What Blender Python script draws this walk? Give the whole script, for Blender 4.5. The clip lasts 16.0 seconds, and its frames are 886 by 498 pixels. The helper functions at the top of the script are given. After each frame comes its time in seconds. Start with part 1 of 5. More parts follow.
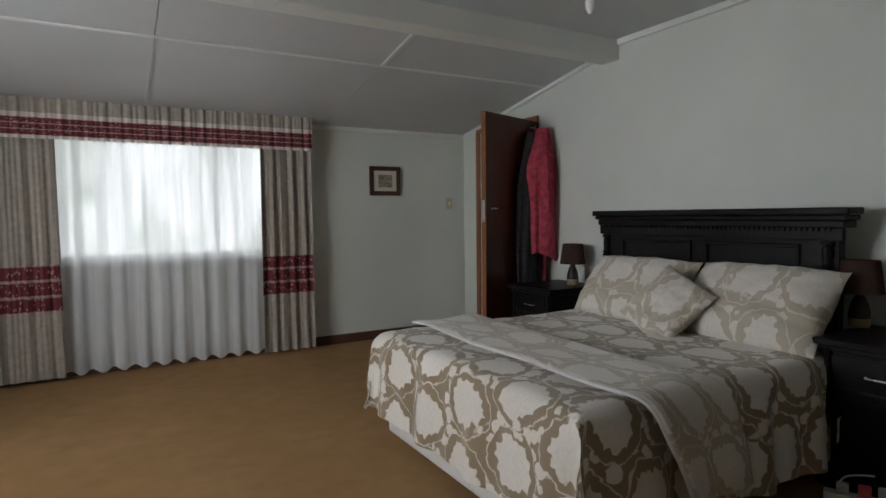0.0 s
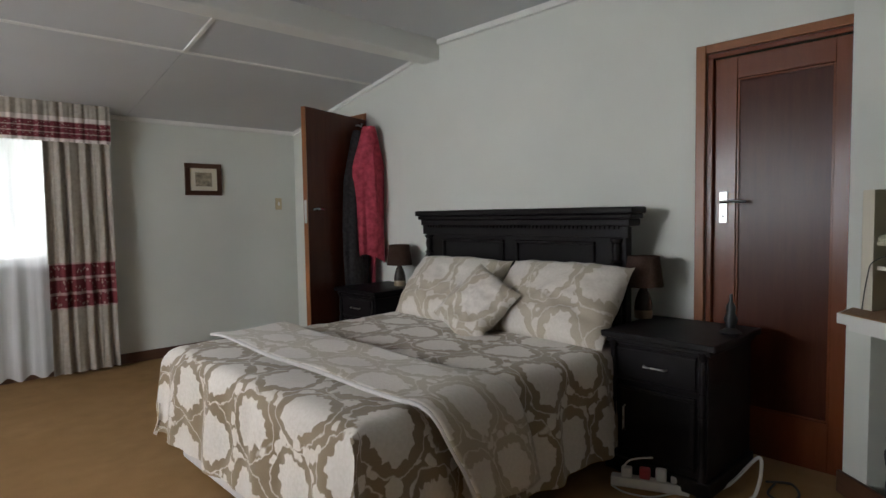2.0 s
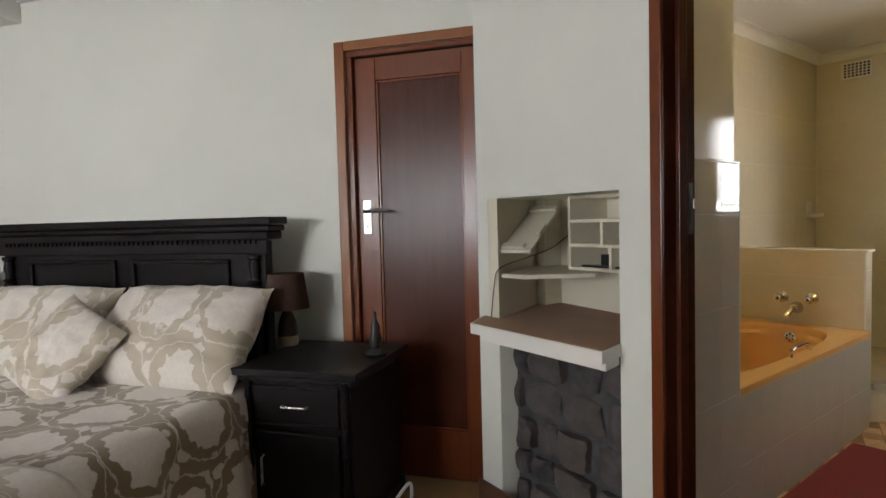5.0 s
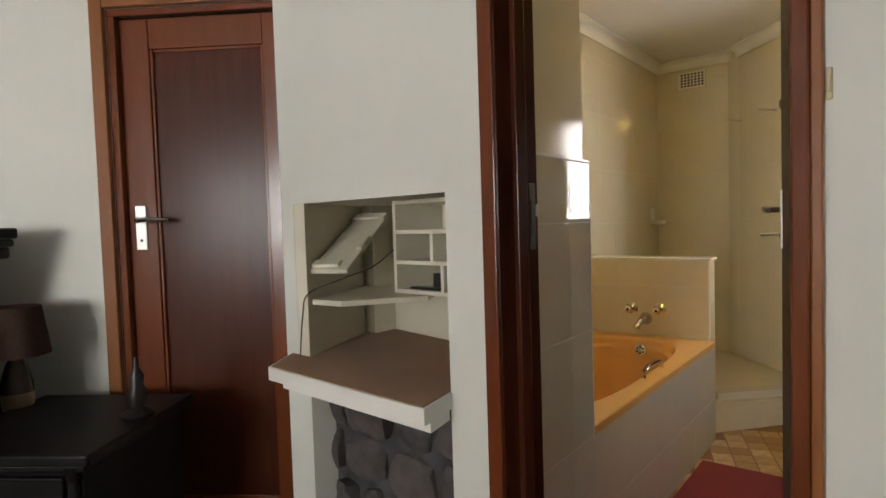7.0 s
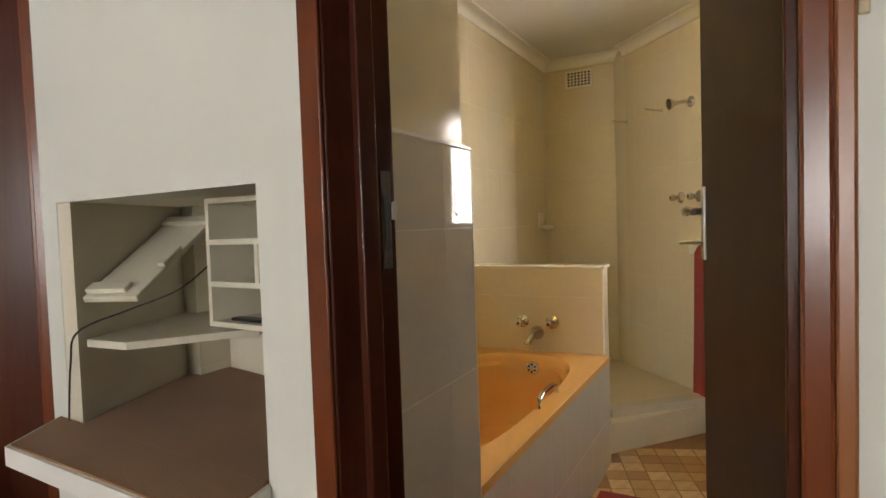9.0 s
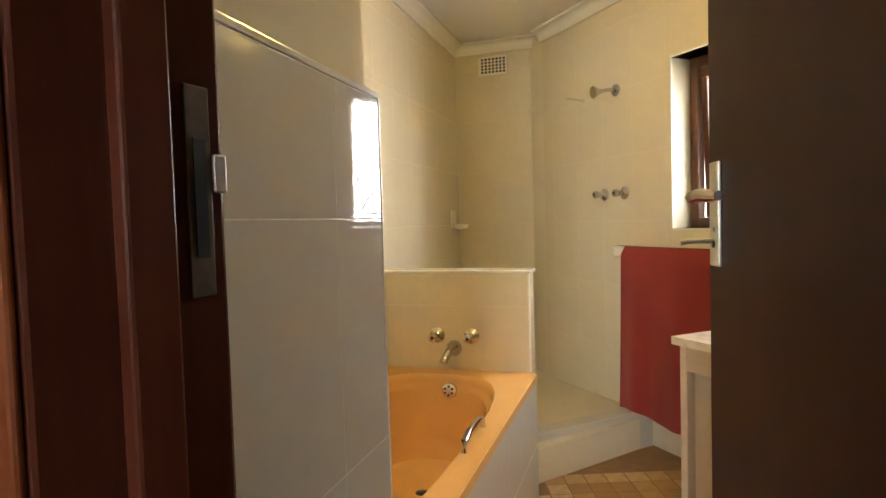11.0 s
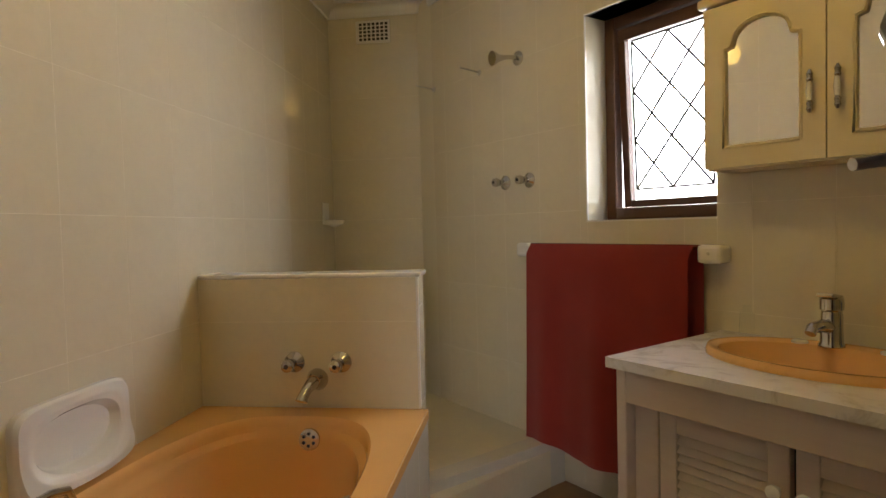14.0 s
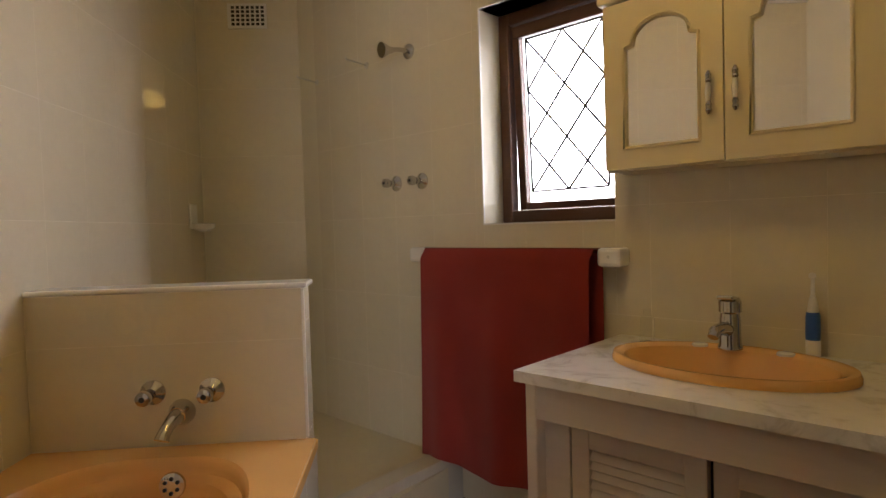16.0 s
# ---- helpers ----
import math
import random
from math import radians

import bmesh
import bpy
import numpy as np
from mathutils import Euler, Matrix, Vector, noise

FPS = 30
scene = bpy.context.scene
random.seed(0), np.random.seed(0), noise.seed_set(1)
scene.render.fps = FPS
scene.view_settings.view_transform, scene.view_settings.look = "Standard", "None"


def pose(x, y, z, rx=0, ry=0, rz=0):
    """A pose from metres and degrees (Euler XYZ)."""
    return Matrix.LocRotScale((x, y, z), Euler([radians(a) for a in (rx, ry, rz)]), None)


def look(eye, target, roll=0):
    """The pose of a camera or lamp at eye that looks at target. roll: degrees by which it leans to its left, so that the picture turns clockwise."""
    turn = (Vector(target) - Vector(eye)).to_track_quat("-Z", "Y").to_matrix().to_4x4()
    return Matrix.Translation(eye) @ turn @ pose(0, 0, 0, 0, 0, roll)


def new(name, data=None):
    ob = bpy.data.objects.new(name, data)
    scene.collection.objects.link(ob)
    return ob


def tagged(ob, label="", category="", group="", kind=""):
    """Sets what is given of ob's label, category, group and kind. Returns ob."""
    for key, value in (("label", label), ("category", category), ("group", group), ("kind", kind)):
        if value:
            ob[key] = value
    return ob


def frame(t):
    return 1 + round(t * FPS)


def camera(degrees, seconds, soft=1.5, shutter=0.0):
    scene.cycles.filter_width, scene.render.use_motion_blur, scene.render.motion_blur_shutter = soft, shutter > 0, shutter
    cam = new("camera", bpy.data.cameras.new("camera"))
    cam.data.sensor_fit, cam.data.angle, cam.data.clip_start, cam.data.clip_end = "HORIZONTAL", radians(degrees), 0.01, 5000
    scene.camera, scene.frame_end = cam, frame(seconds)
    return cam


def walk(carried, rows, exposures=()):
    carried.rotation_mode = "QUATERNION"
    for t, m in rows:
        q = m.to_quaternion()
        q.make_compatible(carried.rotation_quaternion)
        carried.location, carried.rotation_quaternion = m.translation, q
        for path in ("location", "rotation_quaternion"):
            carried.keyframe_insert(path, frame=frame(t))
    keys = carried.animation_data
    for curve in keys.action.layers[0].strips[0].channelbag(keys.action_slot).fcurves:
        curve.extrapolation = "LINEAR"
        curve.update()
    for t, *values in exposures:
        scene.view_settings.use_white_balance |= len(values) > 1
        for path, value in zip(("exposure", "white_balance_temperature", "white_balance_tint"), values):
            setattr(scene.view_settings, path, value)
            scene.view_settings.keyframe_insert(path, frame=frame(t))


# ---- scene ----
cam = camera(74.5, 16.0)
PATH = [
    (0, (-0.076, -0.343, 1.281), (0.916, 1.39, 1.165), -0.6),
    (0.5, (-0.006, -0.355, 1.287), (1.062, 1.332, 1.168), -0.5),
    (1, (0.095, -0.371, 1.27), (1.244, 1.261, 1.155), -0.5),
    (1.5, (0.162, -0.38, 1.269), (1.427, 1.165, 1.153), -0.6),
    (2, (0.254, -0.395, 1.274), (1.623, 1.059, 1.155), -0.9),
    (2.5, (0.313, -0.399, 1.273), (1.807, 0.925, 1.152), -1.1),
    (3, (0.41, -0.378, 1.257), (2.014, 0.811, 1.143), -1.2),
    (3.5, (0.52, -0.34, 1.262), (2.216, 0.715, 1.149), -1.4),
    (4, (0.611, -0.32, 1.251), (2.387, 0.595, 1.153), -1.3),
    (4.5, (0.686, -0.336, 1.253), (2.538, 0.412, 1.156), -1.4),
    (5, (0.792, -0.348, 1.266), (2.705, 0.227, 1.165), -1.5),
    (7.5, (1.435, -0.463, 1.271), (3.433, -0.428, 1.184), -1.9),
    (8, (1.527, -0.479, 1.27), (3.523, -0.556, 1.182), -2.0),
    (8.5, (1.644, -0.504, 1.264), (3.635, -0.678, 1.176), -1.9),
    (9, (1.791, -0.544, 1.27), (3.776, -0.778, 1.185), -1.9),
    (9.2, (1.846, -0.567, 1.27), (3.829, -0.818, 1.185), -1.9),
    (11.3, (2.341, -0.642, 1.25), (4.24, -1.262, 1.157), -1.8),
    (11.5, (2.387, -0.671, 1.249), (4.272, -1.333, 1.154), -1.9),
    (12, (2.517, -0.734, 1.226), (4.372, -1.477, 1.14), -1.8),
    (12.5, (2.63, -0.807, 1.216), (4.469, -1.588, 1.132), -1.8),
    (13, (2.724, -0.848, 1.201), (4.548, -1.665, 1.122), -1.7),
    (13.5, (2.807, -0.864, 1.193), (4.612, -1.722, 1.115), -1.5),
    (14, (2.88, -0.89, 1.179), (4.658, -1.804, 1.103), -1.5),
    (14.5, (2.94, -0.917, 1.165), (4.675, -1.909, 1.09), -1.6),
    (15, (2.991, -0.931, 1.166), (4.67, -2.016, 1.092), -1.6),
    (15.5, (3.028, -0.946, 1.17), (4.645, -2.12, 1.097), -1.7),
    (16, (3.061, -0.957, 1.178), (4.62, -2.208, 1.105), -1.7),
]
EXPOSURES = [(0.0, -1.12, 6250, 11), (1.5, -0.82, 6350, 12), (3.5, -0.32, 6500, 14), (5.0, -0.08, 6650, 14), (9.0, 0.2, 7200, 16), (11.3, 0.82, 6800, 15), (12.0, 0.58, 6750, 15), (13.0, 0.12, 6600, 16), (14.5, -0.36, 6450, 21), (16.0, -0.38, 6450, 25)]
walk(cam, [(t, look(eye, target, roll)) for t, eye, target, roll in PATH], EXPOSURES)

# ---- frames of the plan ----
F = pose(0, 0, 0, 0, 0, -40.2)      # diagonal wall with fireplace and bathroom door: x into the bathroom, y to the left
D = pose(0, 0, 0, 0, 0, -34.5)      # bath and shower: x along the bath, y to the left
W = pose(0, 0, 0, 0, 0, 8.0)        # bathroom window wall: x along the wall, y into the room
I4 = Matrix.Identity(4)
NORTH, EAST, SOUTH, WEST = 5.24, 3.40, -2.5, -2.1
DIAG = 2.358                        # room face of the diagonal wall, in F
LEFTW, ENDW, WINW = 2.02, 6.38, -3.225   # bathroom tile faces: left (D), end (D), window wall (W)
FLAT, BATHCEIL = 2.62, 2.535

# ---- world and lights ----
world = bpy.data.worlds.new("world")
scene.world = world
world.use_nodes = True
wn = world.node_tree.nodes
sky = wn.new("ShaderNodeTexSky")
sky.sky_type = 'NISHITA'
sky.sun_disc = False
sky.sun_elevation, sky.sun_rotation = radians(55), radians(200)
wn["Background"].inputs[1].default_value = 0.12
world.node_tree.links.new(sky.outputs[0], wn["Background"].inputs[0])
sun = new("sun", bpy.data.lights.new("sun", 'SUN'))
sun.data.energy, sun.data.angle, sun.data.color = 2.0, radians(0.53), (1.0, 0.96, 0.9)
sun.matrix_basis = look((0, 0, 0), (-0.25, 0.6, -1.0))


def area_lamp(name, m, w, h, watts, colour):
    ld = bpy.data.lights.new(name, 'AREA')
    ld.shape, ld.size, ld.size_y, ld.energy, ld.color = 'RECTANGLE', w, h, watts, colour
    ob = new(name, ld)
    ob.matrix_basis = m
    return ob


# daylight in the window openings
area_lamp("window_light_west", look((WEST - 0.3, 2.45, 1.5), (0, 2.3, 1.25)), 1.8, 1.2, 74, (0.96, 0.98, 1.0))
area_lamp("window_light_bath", W @ look((4.11, WINW - 0.31, 1.62), (4.0, 0, 1.2)), 0.55, 0.85, 12, (0.95, 0.98, 1.0))
# ---- materials ----


class Nodes:
    """A small node builder for one material."""

    def __init__(self, name):
        self.mat = bpy.data.materials.new(name)
        self.mat.use_nodes = True
        self.tree = self.mat.node_tree
        self.n, self.l = self.tree.nodes, self.tree.links
        self.bsdf = self.n["Principled BSDF"]
        self.coord = self.n.new("ShaderNodeTexCoord").outputs["Object"]

    def put(self, sock, v):
        if isinstance(v, bpy.types.NodeSocket):
            self.l.new(v, sock)
        elif isinstance(v, (tuple, list)) and len(v) == 3 and sock.type == 'RGBA':
            sock.default_value = (*v, 1)
        else:
            sock.default_value = v

    def scaled(self, sx, sy, sz, rz=0.0):
        m = self.n.new("ShaderNodeMapping")
        self.l.new(self.coord, m.inputs[0])
        m.inputs["Scale"].default_value = (sx, sy, sz)
        m.inputs["Rotation"].default_value = (0, 0, rz)
        return m.outputs[0]

    def noise(self, scale, detail=3.0, vec=None, rough=0.55, distort=0.0):
        t = self.n.new("ShaderNodeTexNoise")
        self.l.new(vec or self.coord, t.inputs["Vector"])
        t.inputs["Scale"].default_value, t.inputs["Detail"].default_value = scale, detail
        t.inputs["Roughness"].default_value, t.inputs["Distortion"].default_value = rough, distort
        return t.outputs["Fac"]

    def ramp(self, fac, stops):
        r = self.n.new("ShaderNodeValToRGB")
        self.l.new(fac, r.inputs[0])
        while len(r.color_ramp.elements) < len(stops):
            r.color_ramp.elements.new(0.5)
        for e, (p, c) in zip(r.color_ramp.elements, stops):
            e.position = p
            e.color = (*c, 1) if isinstance(c, tuple) else (c, c, c, 1)
        return r.outputs[0]

    def mix(self, fac, a, b, mode='MIX'):
        m = self.n.new("ShaderNodeMix")
        m.data_type, m.blend_type = 'RGBA', mode
        self.put(m.inputs[0], fac)
        self.put(m.inputs[6], a)
        self.put(m.inputs[7], b)
        return m.outputs[2]

    def math(self, op, a, b=0.0):
        m = self.n.new("ShaderNodeMath")
        m.operation = op
        self.put(m.inputs[0], a)
        self.put(m.inputs[1], b)
        return m.outputs[0]

    def bump(self, h, strength, dist=0.005):
        b = self.n.new("ShaderNodeBump")
        b.inputs["Strength"].default_value, b.inputs["Distance"].default_value = strength, dist
        self.l.new(h, b.inputs["Height"])
        self.l.new(b.outputs[0], self.bsdf.inputs["Normal"])

    def done(self, colour, rough=0.5, metal=0.0, spec=0.5, **more):
        self.put(self.bsdf.inputs["Base Color"], colour)
        self.put(self.bsdf.inputs["Roughness"], rough)
        self.bsdf.inputs["Metallic"].default_value = metal
        self.bsdf.inputs["Specular IOR Level"].default_value = spec
        for k, v in more.items():
            self.put(self.bsdf.inputs[k.replace("_", " ")], v)
        return self.mat


def m_paint(name, c, rough=0.6, bump=0.12):
    k = Nodes(name)
    big = k.noise(1.3, 4)
    fine = k.noise(55, 3)
    lo = tuple(v * 0.93 for v in c)
    k.bump(k.math('ADD', k.math('MULTIPLY', k.noise(9, 4), 0.8), k.math('MULTIPLY', fine, 0.25)), bump, 0.006)
    return k.done(k.ramp(big, [(0.3, lo), (0.7, c)]), rough, 0, 0.3)


def m_plain(name, c, rough=0.4, metal=0.0, vary=0.12, scale=18, spec=0.5, bump=0.0):
    k = Nodes(name)
    f = k.noise(scale, 4)
    if bump:
        k.bump(k.noise(scale * 4, 3), bump, 0.002)
    lo = tuple(max(0.0, v * (1 - vary)) for v in c)
    hi = tuple(min(1.0, v * (1 + vary)) for v in c)
    return k.done(k.ramp(f, [(0.3, lo), (0.7, hi)]), k.ramp(k.noise(scale * 0.4, 3), [(0.3, rough * 0.85), (0.7, min(1, rough * 1.2))]), metal, spec)


def m_wood(name, dark, light, rough=0.3, axis='Z', scale=1.0, spec=0.5):
    k = Nodes(name)
    st = {'Z': (9, 9, 0.7), 'X': (0.7, 9, 9), 'Y': (9, 0.7, 9)}[axis]
    v = k.scaled(*[s * scale for s in st])
    g = k.noise(5.0, 4, v, 0.5)
    f = k.noise(22, 3, v, 0.5)
    col = k.mix(0.35, k.ramp(g, [(0.1, dark), (0.9, light)]), k.ramp(f, [(0.15, dark), (0.85, light)]))
    return k.done(col, k.math('ADD', k.math('MULTIPLY', k.noise(9, 3), 0.06), rough - 0.03), 0, spec)


M = {}
M['wall'] = m_paint("bedroom_wall_paint", (0.72, 0.74, 0.69), 0.6)
M['ceiling'] = m_paint("ceiling_board_paint", (0.62, 0.63, 0.64), 0.55, 0.05)
M['cornice'] = m_paint("cornice_paint", (0.80, 0.80, 0.77), 0.5, 0.04)
M['bathpaint'] = m_paint("bathroom_upper_paint", (0.74, 0.69, 0.54), 0.10, 0.03)
M['cream'] = m_paint("cream_board_paint", (0.74, 0.70, 0.58), 0.5, 0.08)
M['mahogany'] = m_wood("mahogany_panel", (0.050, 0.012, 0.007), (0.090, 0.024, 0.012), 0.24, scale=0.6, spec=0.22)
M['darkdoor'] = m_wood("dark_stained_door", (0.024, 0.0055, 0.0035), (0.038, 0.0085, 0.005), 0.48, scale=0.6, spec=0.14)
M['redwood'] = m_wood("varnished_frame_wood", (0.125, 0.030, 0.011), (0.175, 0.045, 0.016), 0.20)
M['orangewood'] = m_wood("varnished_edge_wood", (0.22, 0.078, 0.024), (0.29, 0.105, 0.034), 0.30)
M['skirt'] = m_wood("skirting_wood", (0.06, 0.026, 0.016), (0.13, 0.055, 0.03), 0.4, 'X')
M['black'] = m_wood("black_stained_wood", (0.006, 0.005, 0.0058), (0.0100, 0.008, 0.009), 0.40, 'X', spec=0.17)
M['chrome'] = m_plain("chrome", (0.55, 0.54, 0.53), 0.10, 1.0, 0.05, 30)
M['steel'] = m_plain("brushed_handle_steel", (0.60, 0.59, 0.56), 0.30, 1.0, 0.08, 40)
M['porcelain'] = m_plain("white_porcelain", (0.80, 0.79, 0.76), 0.1, 0, 0.03, 6)
M['bathyellow'] = m_plain("apricot_enamel", (0.80, 0.46, 0.17), 0.10, 0, 0.03, 5)
M['whiteplastic'] = m_plain("white_plastic", (0.78, 0.77, 0.74), 0.35, 0, 0.04, 10)
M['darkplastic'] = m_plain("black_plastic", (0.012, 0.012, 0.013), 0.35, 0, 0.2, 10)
M['redplastic'] = m_plain("red_plastic", (0.55, 0.08, 0.10), 0.3, 0, 0.1, 10)
M['blueplastic'] = m_plain("blue_plastic", (0.02, 0.09, 0.36), 0.3, 0, 0.1, 10)
M['beigeplastic'] = m_plain("beige_switch_plastic", (0.55, 0.47, 0.30), 0.4, 0, 0.05, 10)
M['grout'] = m_plain("pale_grout", (0.76, 0.71, 0.58), 0.45, 0, 0.15, 25)
M['vanity'] = m_wood("pinkish_cream_painted_wood", (0.60, 0.50, 0.40), (0.68, 0.58, 0.47), 0.45, 'X')
M['cabinet'] = m_plain("cream_lacquer", (0.76, 0.66, 0.44), 0.32, 0, 0.04, 5)
M['shade'] = m_plain("brown_lampshade_fabric", (0.055, 0.030, 0.022), 0.85, 0, 0.2, 120, 0.2, 0.3)
M['ceramic_dark'] = m_plain("dark_glazed_ceramic", (0.045, 0.035, 0.03), 0.25, 0, 0.3, 12)
M['ceramic_sand'] = m_plain("sandy_ceramic", (0.30, 0.22, 0.14), 0.5, 0, 0.2, 20)
M['greycloth'] = m_plain("grey_cloth", (0.045, 0.042, 0.045), 0.9, 0, 0.3, 40, 0.1, 0.3)
M['pinkcloth'] = m_plain("pink_red_cloth", (0.42, 0.06, 0.09), 0.85, 0, 0.35, 22, 0.15, 0.3)
M['valance'] = m_plain("taupe_curtain_cloth", (0.40, 0.36, 0.31), 0.9, 0, 0.12, 30, 0.1, 0.3)
M['cable'] = m_plain("dark_cable", (0.02, 0.02, 0.02), 0.5)
M['pelmet_white'] = m_plain("pale_band_cloth", (0.66, 0.60, 0.57), 0.9, 0, 0.08, 40, 0.1, 0.2)
M['fringe'] = m_plain("rust_brush_bristle", (0.20, 0.06, 0.03), 0.9, 0, 0.3, 60)


def m_carpet():
    k = Nodes("ochre_carpet")
    pile = k.noise(420, 2)
    big = k.noise(1.1, 4)
    mid = k.noise(7, 4)
    c = k.mix(k.ramp(mid, [(0.35, 0.0), (0.75, 0.6)]), k.ramp(big, [(0.3, (0.37, 0.213, 0.092)), (0.7, (0.45, 0.272, 0.125))]), (0.30, 0.178, 0.078))
    c = k.mix(k.ramp(pile, [(0.3, 0.35), (0.7, 0.0)]), c, (0.12, 0.07, 0.03))
    k.bump(pile, 0.6, 0.006)
    return k.done(c, 0.95, 0, 0.1)


def m_damask(name, sx, sy, dark=(0.24, 0.19, 0.12)):
    """Cream satin with taupe medallion rings and scattered leaf shapes."""
    k = Nodes(name)
    warp = k.n.new("ShaderNodeTexNoise")
    warp.inputs["Scale"].default_value = 12.0
    warp.inputs["Detail"].default_value = 5.0
    uv = k.n.new("ShaderNodeUVMap").outputs[0]
    k.l.new(uv, warp.inputs["Vector"])
    vm = k.n.new("ShaderNodeVectorMath")
    vm.operation = 'MULTIPLY_ADD'
    k.l.new(warp.outputs["Color"], vm.inputs[0])
    vm.inputs[1].default_value = (0.085, 0.085, 0)
    k.l.new(uv, vm.inputs[2])
    mp = k.n.new("ShaderNodeMapping")
    k.l.new(vm.outputs[0], mp.inputs[0])
    mp.inputs["Scale"].default_value = (sx, sy, 1)
    sep = k.n.new("ShaderNodeSeparateXYZ")
    k.l.new(mp.outputs[0], sep.inputs[0])
    row = k.math('FLOOR', sep.outputs[1])
    shift = k.math('MULTIPLY', k.math('MODULO', row, 2.0), 0.5)
    fx = k.math('SUBTRACT', k.math('FRACT', k.math('ADD', sep.outputs[0], shift)), 0.5)
    fy = k.math('SUBTRACT', k.math('FRACT', sep.outputs[1]), 0.5)
    r = k.math('SQRT', k.math('ADD', k.math('MULTIPLY', fx, fx), k.math('MULTIPLY', fy, fy)))
    ang = k.math('ARCTAN2', fy, fx)
    lobes = k.math('MULTIPLY', k.math('ABSOLUTE', k.math('SINE', k.math('MULTIPLY', ang, 6.5))), 0.045)
    rs = k.math('ADD', r, k.math('SUBTRACT', lobes, k.math('MULTIPLY', k.math('SINE', k.math('MULTIPLY', ang, 3.0)), 0.025)))
    ring = k.math('MULTIPLY', k.ramp(rs, [(0.385, 0.0), (0.395, 1.0)]), k.ramp(r, [(0.475, 1.0), (0.490, 0.0)]))
    vt = k.n.new("ShaderNodeTexVoronoi")
    k.l.new(vm.outputs[0], vt.inputs["Vector"])
    vt.inputs["Scale"].default_value = 15.0
    leaf = k.ramp(vt.outputs["Distance"], [(0.42, 0.0), (0.46, 1.0)])
    outer = k.math('MULTIPLY', k.ramp(r, [(0.49, 0.0), (0.505, 1.0)]), leaf)
    gate = k.ramp(k.noise(5.5, 3, uv), [(0.34, 0.0), (0.37, 1.0)])
    mask = k.math('MAXIMUM', k.math('MULTIPLY', ring, gate), outer)
    weave = k.noise(260, 2, uv)
    cream = k.ramp(k.noise(60, 3, uv), [(0.3, (0.66, 0.61, 0.55)), (0.7, (0.74, 0.69, 0.64))])
    col = k.mix(mask, cream, k.ramp(weave, [(0.3, tuple(v * 0.9 for v in dark)), (0.7, tuple(v * 1.12 for v in dark))]))
    k.bump(k.math('ADD', k.math('MULTIPLY', mask, -0.5), k.math('MULTIPLY', weave, 0.3)), 0.3, 0.003)
    rough = k.math('ADD', k.math('MULTIPLY', mask, -0.15), 0.55)
    return k.done(col, rough, 0, 0.4, Sheen_Weight=0.25)


def m_tile(name, c, rough=0.09):
    k = Nodes(name)
    info = k.n.new("ShaderNodeObjectInfo").outputs["Random"]
    f = k.noise(3.5, 4)
    g = k.noise(16, 6, None, 0.7, 1.2)
    lo = tuple(v * 0.93 for v in c)
    col = k.mix(k.ramp(g, [(0.4, 0.0), (0.7, 0.5)]), k.ramp(f, [(0.3, lo), (0.7, c)]), tuple(v * 0.88 for v in c))
    col = k.mix(k.math('MULTIPLY', info, 0.25), col, tuple(v * 0.90 for v in c))
    k.bump(k.math('ADD', k.noise(3, 1), k.math('MULTIPLY', k.noise(30, 3), 0.05)), 0.012, 0.01)
    return k.done(col, k.ramp(k.noise(6, 3), [(0.3, rough * 0.8), (0.7, rough * 1.5)]), 0, 0.5)


def m_band():
    """Woven burgundy band with pale stripes and small motifs."""
    k = Nodes("burgundy_woven_band")
    uv = k.n.new("ShaderNodeUVMap").outputs[0]
    sep = k.n.new("ShaderNodeSeparateXYZ")
    k.l.new(uv, sep.inputs[0])
    w = k.math('FRACT', k.math('MULTIPLY', sep.outputs[1], 3.0))
    stripe = k.ramp(w, [(0.05, 1.0), (0.09, 0.0), (0.86, 0.0), (0.92, 1.0)])
    mp = k.n.new("ShaderNodeMapping")
    k.l.new(uv, mp.inputs[0])
    mp.inputs["Scale"].default_value = (22, 9, 1)
    ch = k.n.new("ShaderNodeTexVoronoi")
    k.l.new(mp.outputs[0], ch.inputs["Vector"])
    ch.inputs["Scale"].default_value = 1.0
    motif = k.math('MULTIPLY', k.ramp(ch.outputs["Distance"], [(0.25, 0.8), (0.33, 0.0)]), 1.0)
    m = k.math('MAXIMUM', stripe, motif)
    col = k.mix(m, k.ramp(k.noise(90, 2, uv), [(0.3, (0.13, 0.028, 0.035)), (0.7, (0.20, 0.045, 0.055))]), (0.42, 0.30, 0.28))
    return k.done(col, 0.85, 0, 0.15)


def m_sheer():
    k = Nodes("white_sheer_voile")
    out = k.n["Material Output"]
    tr, tl, df, a, b = (k.n.new("ShaderNode" + s) for s in ("BsdfTransparent", "BsdfTranslucent", "BsdfDiffuse", "MixShader", "MixShader"))
    tl.inputs[0].default_value = (0.88, 0.88, 0.90, 1)
    df.inputs[0].default_value = (0.82, 0.82, 0.84, 1)
    a.inputs[0].default_value = 0.62
    k.l.new(tl.outputs[0], a.inputs[1])
    k.l.new(df.outputs[0], a.inputs[2])
    k.l.new(a.outputs[0], b.inputs[2])
    k.l.new(tr.outputs[0], b.inputs[1])
    rr = k.ramp(k.noise(3, 3, k.scaled(6, 6, 0.3)), [(0.35, 0.80), (0.65, 0.97)])
    k.l.new(rr, b.inputs[0])
    k.l.new(b.outputs[0], out.inputs[0])
    return k.mat


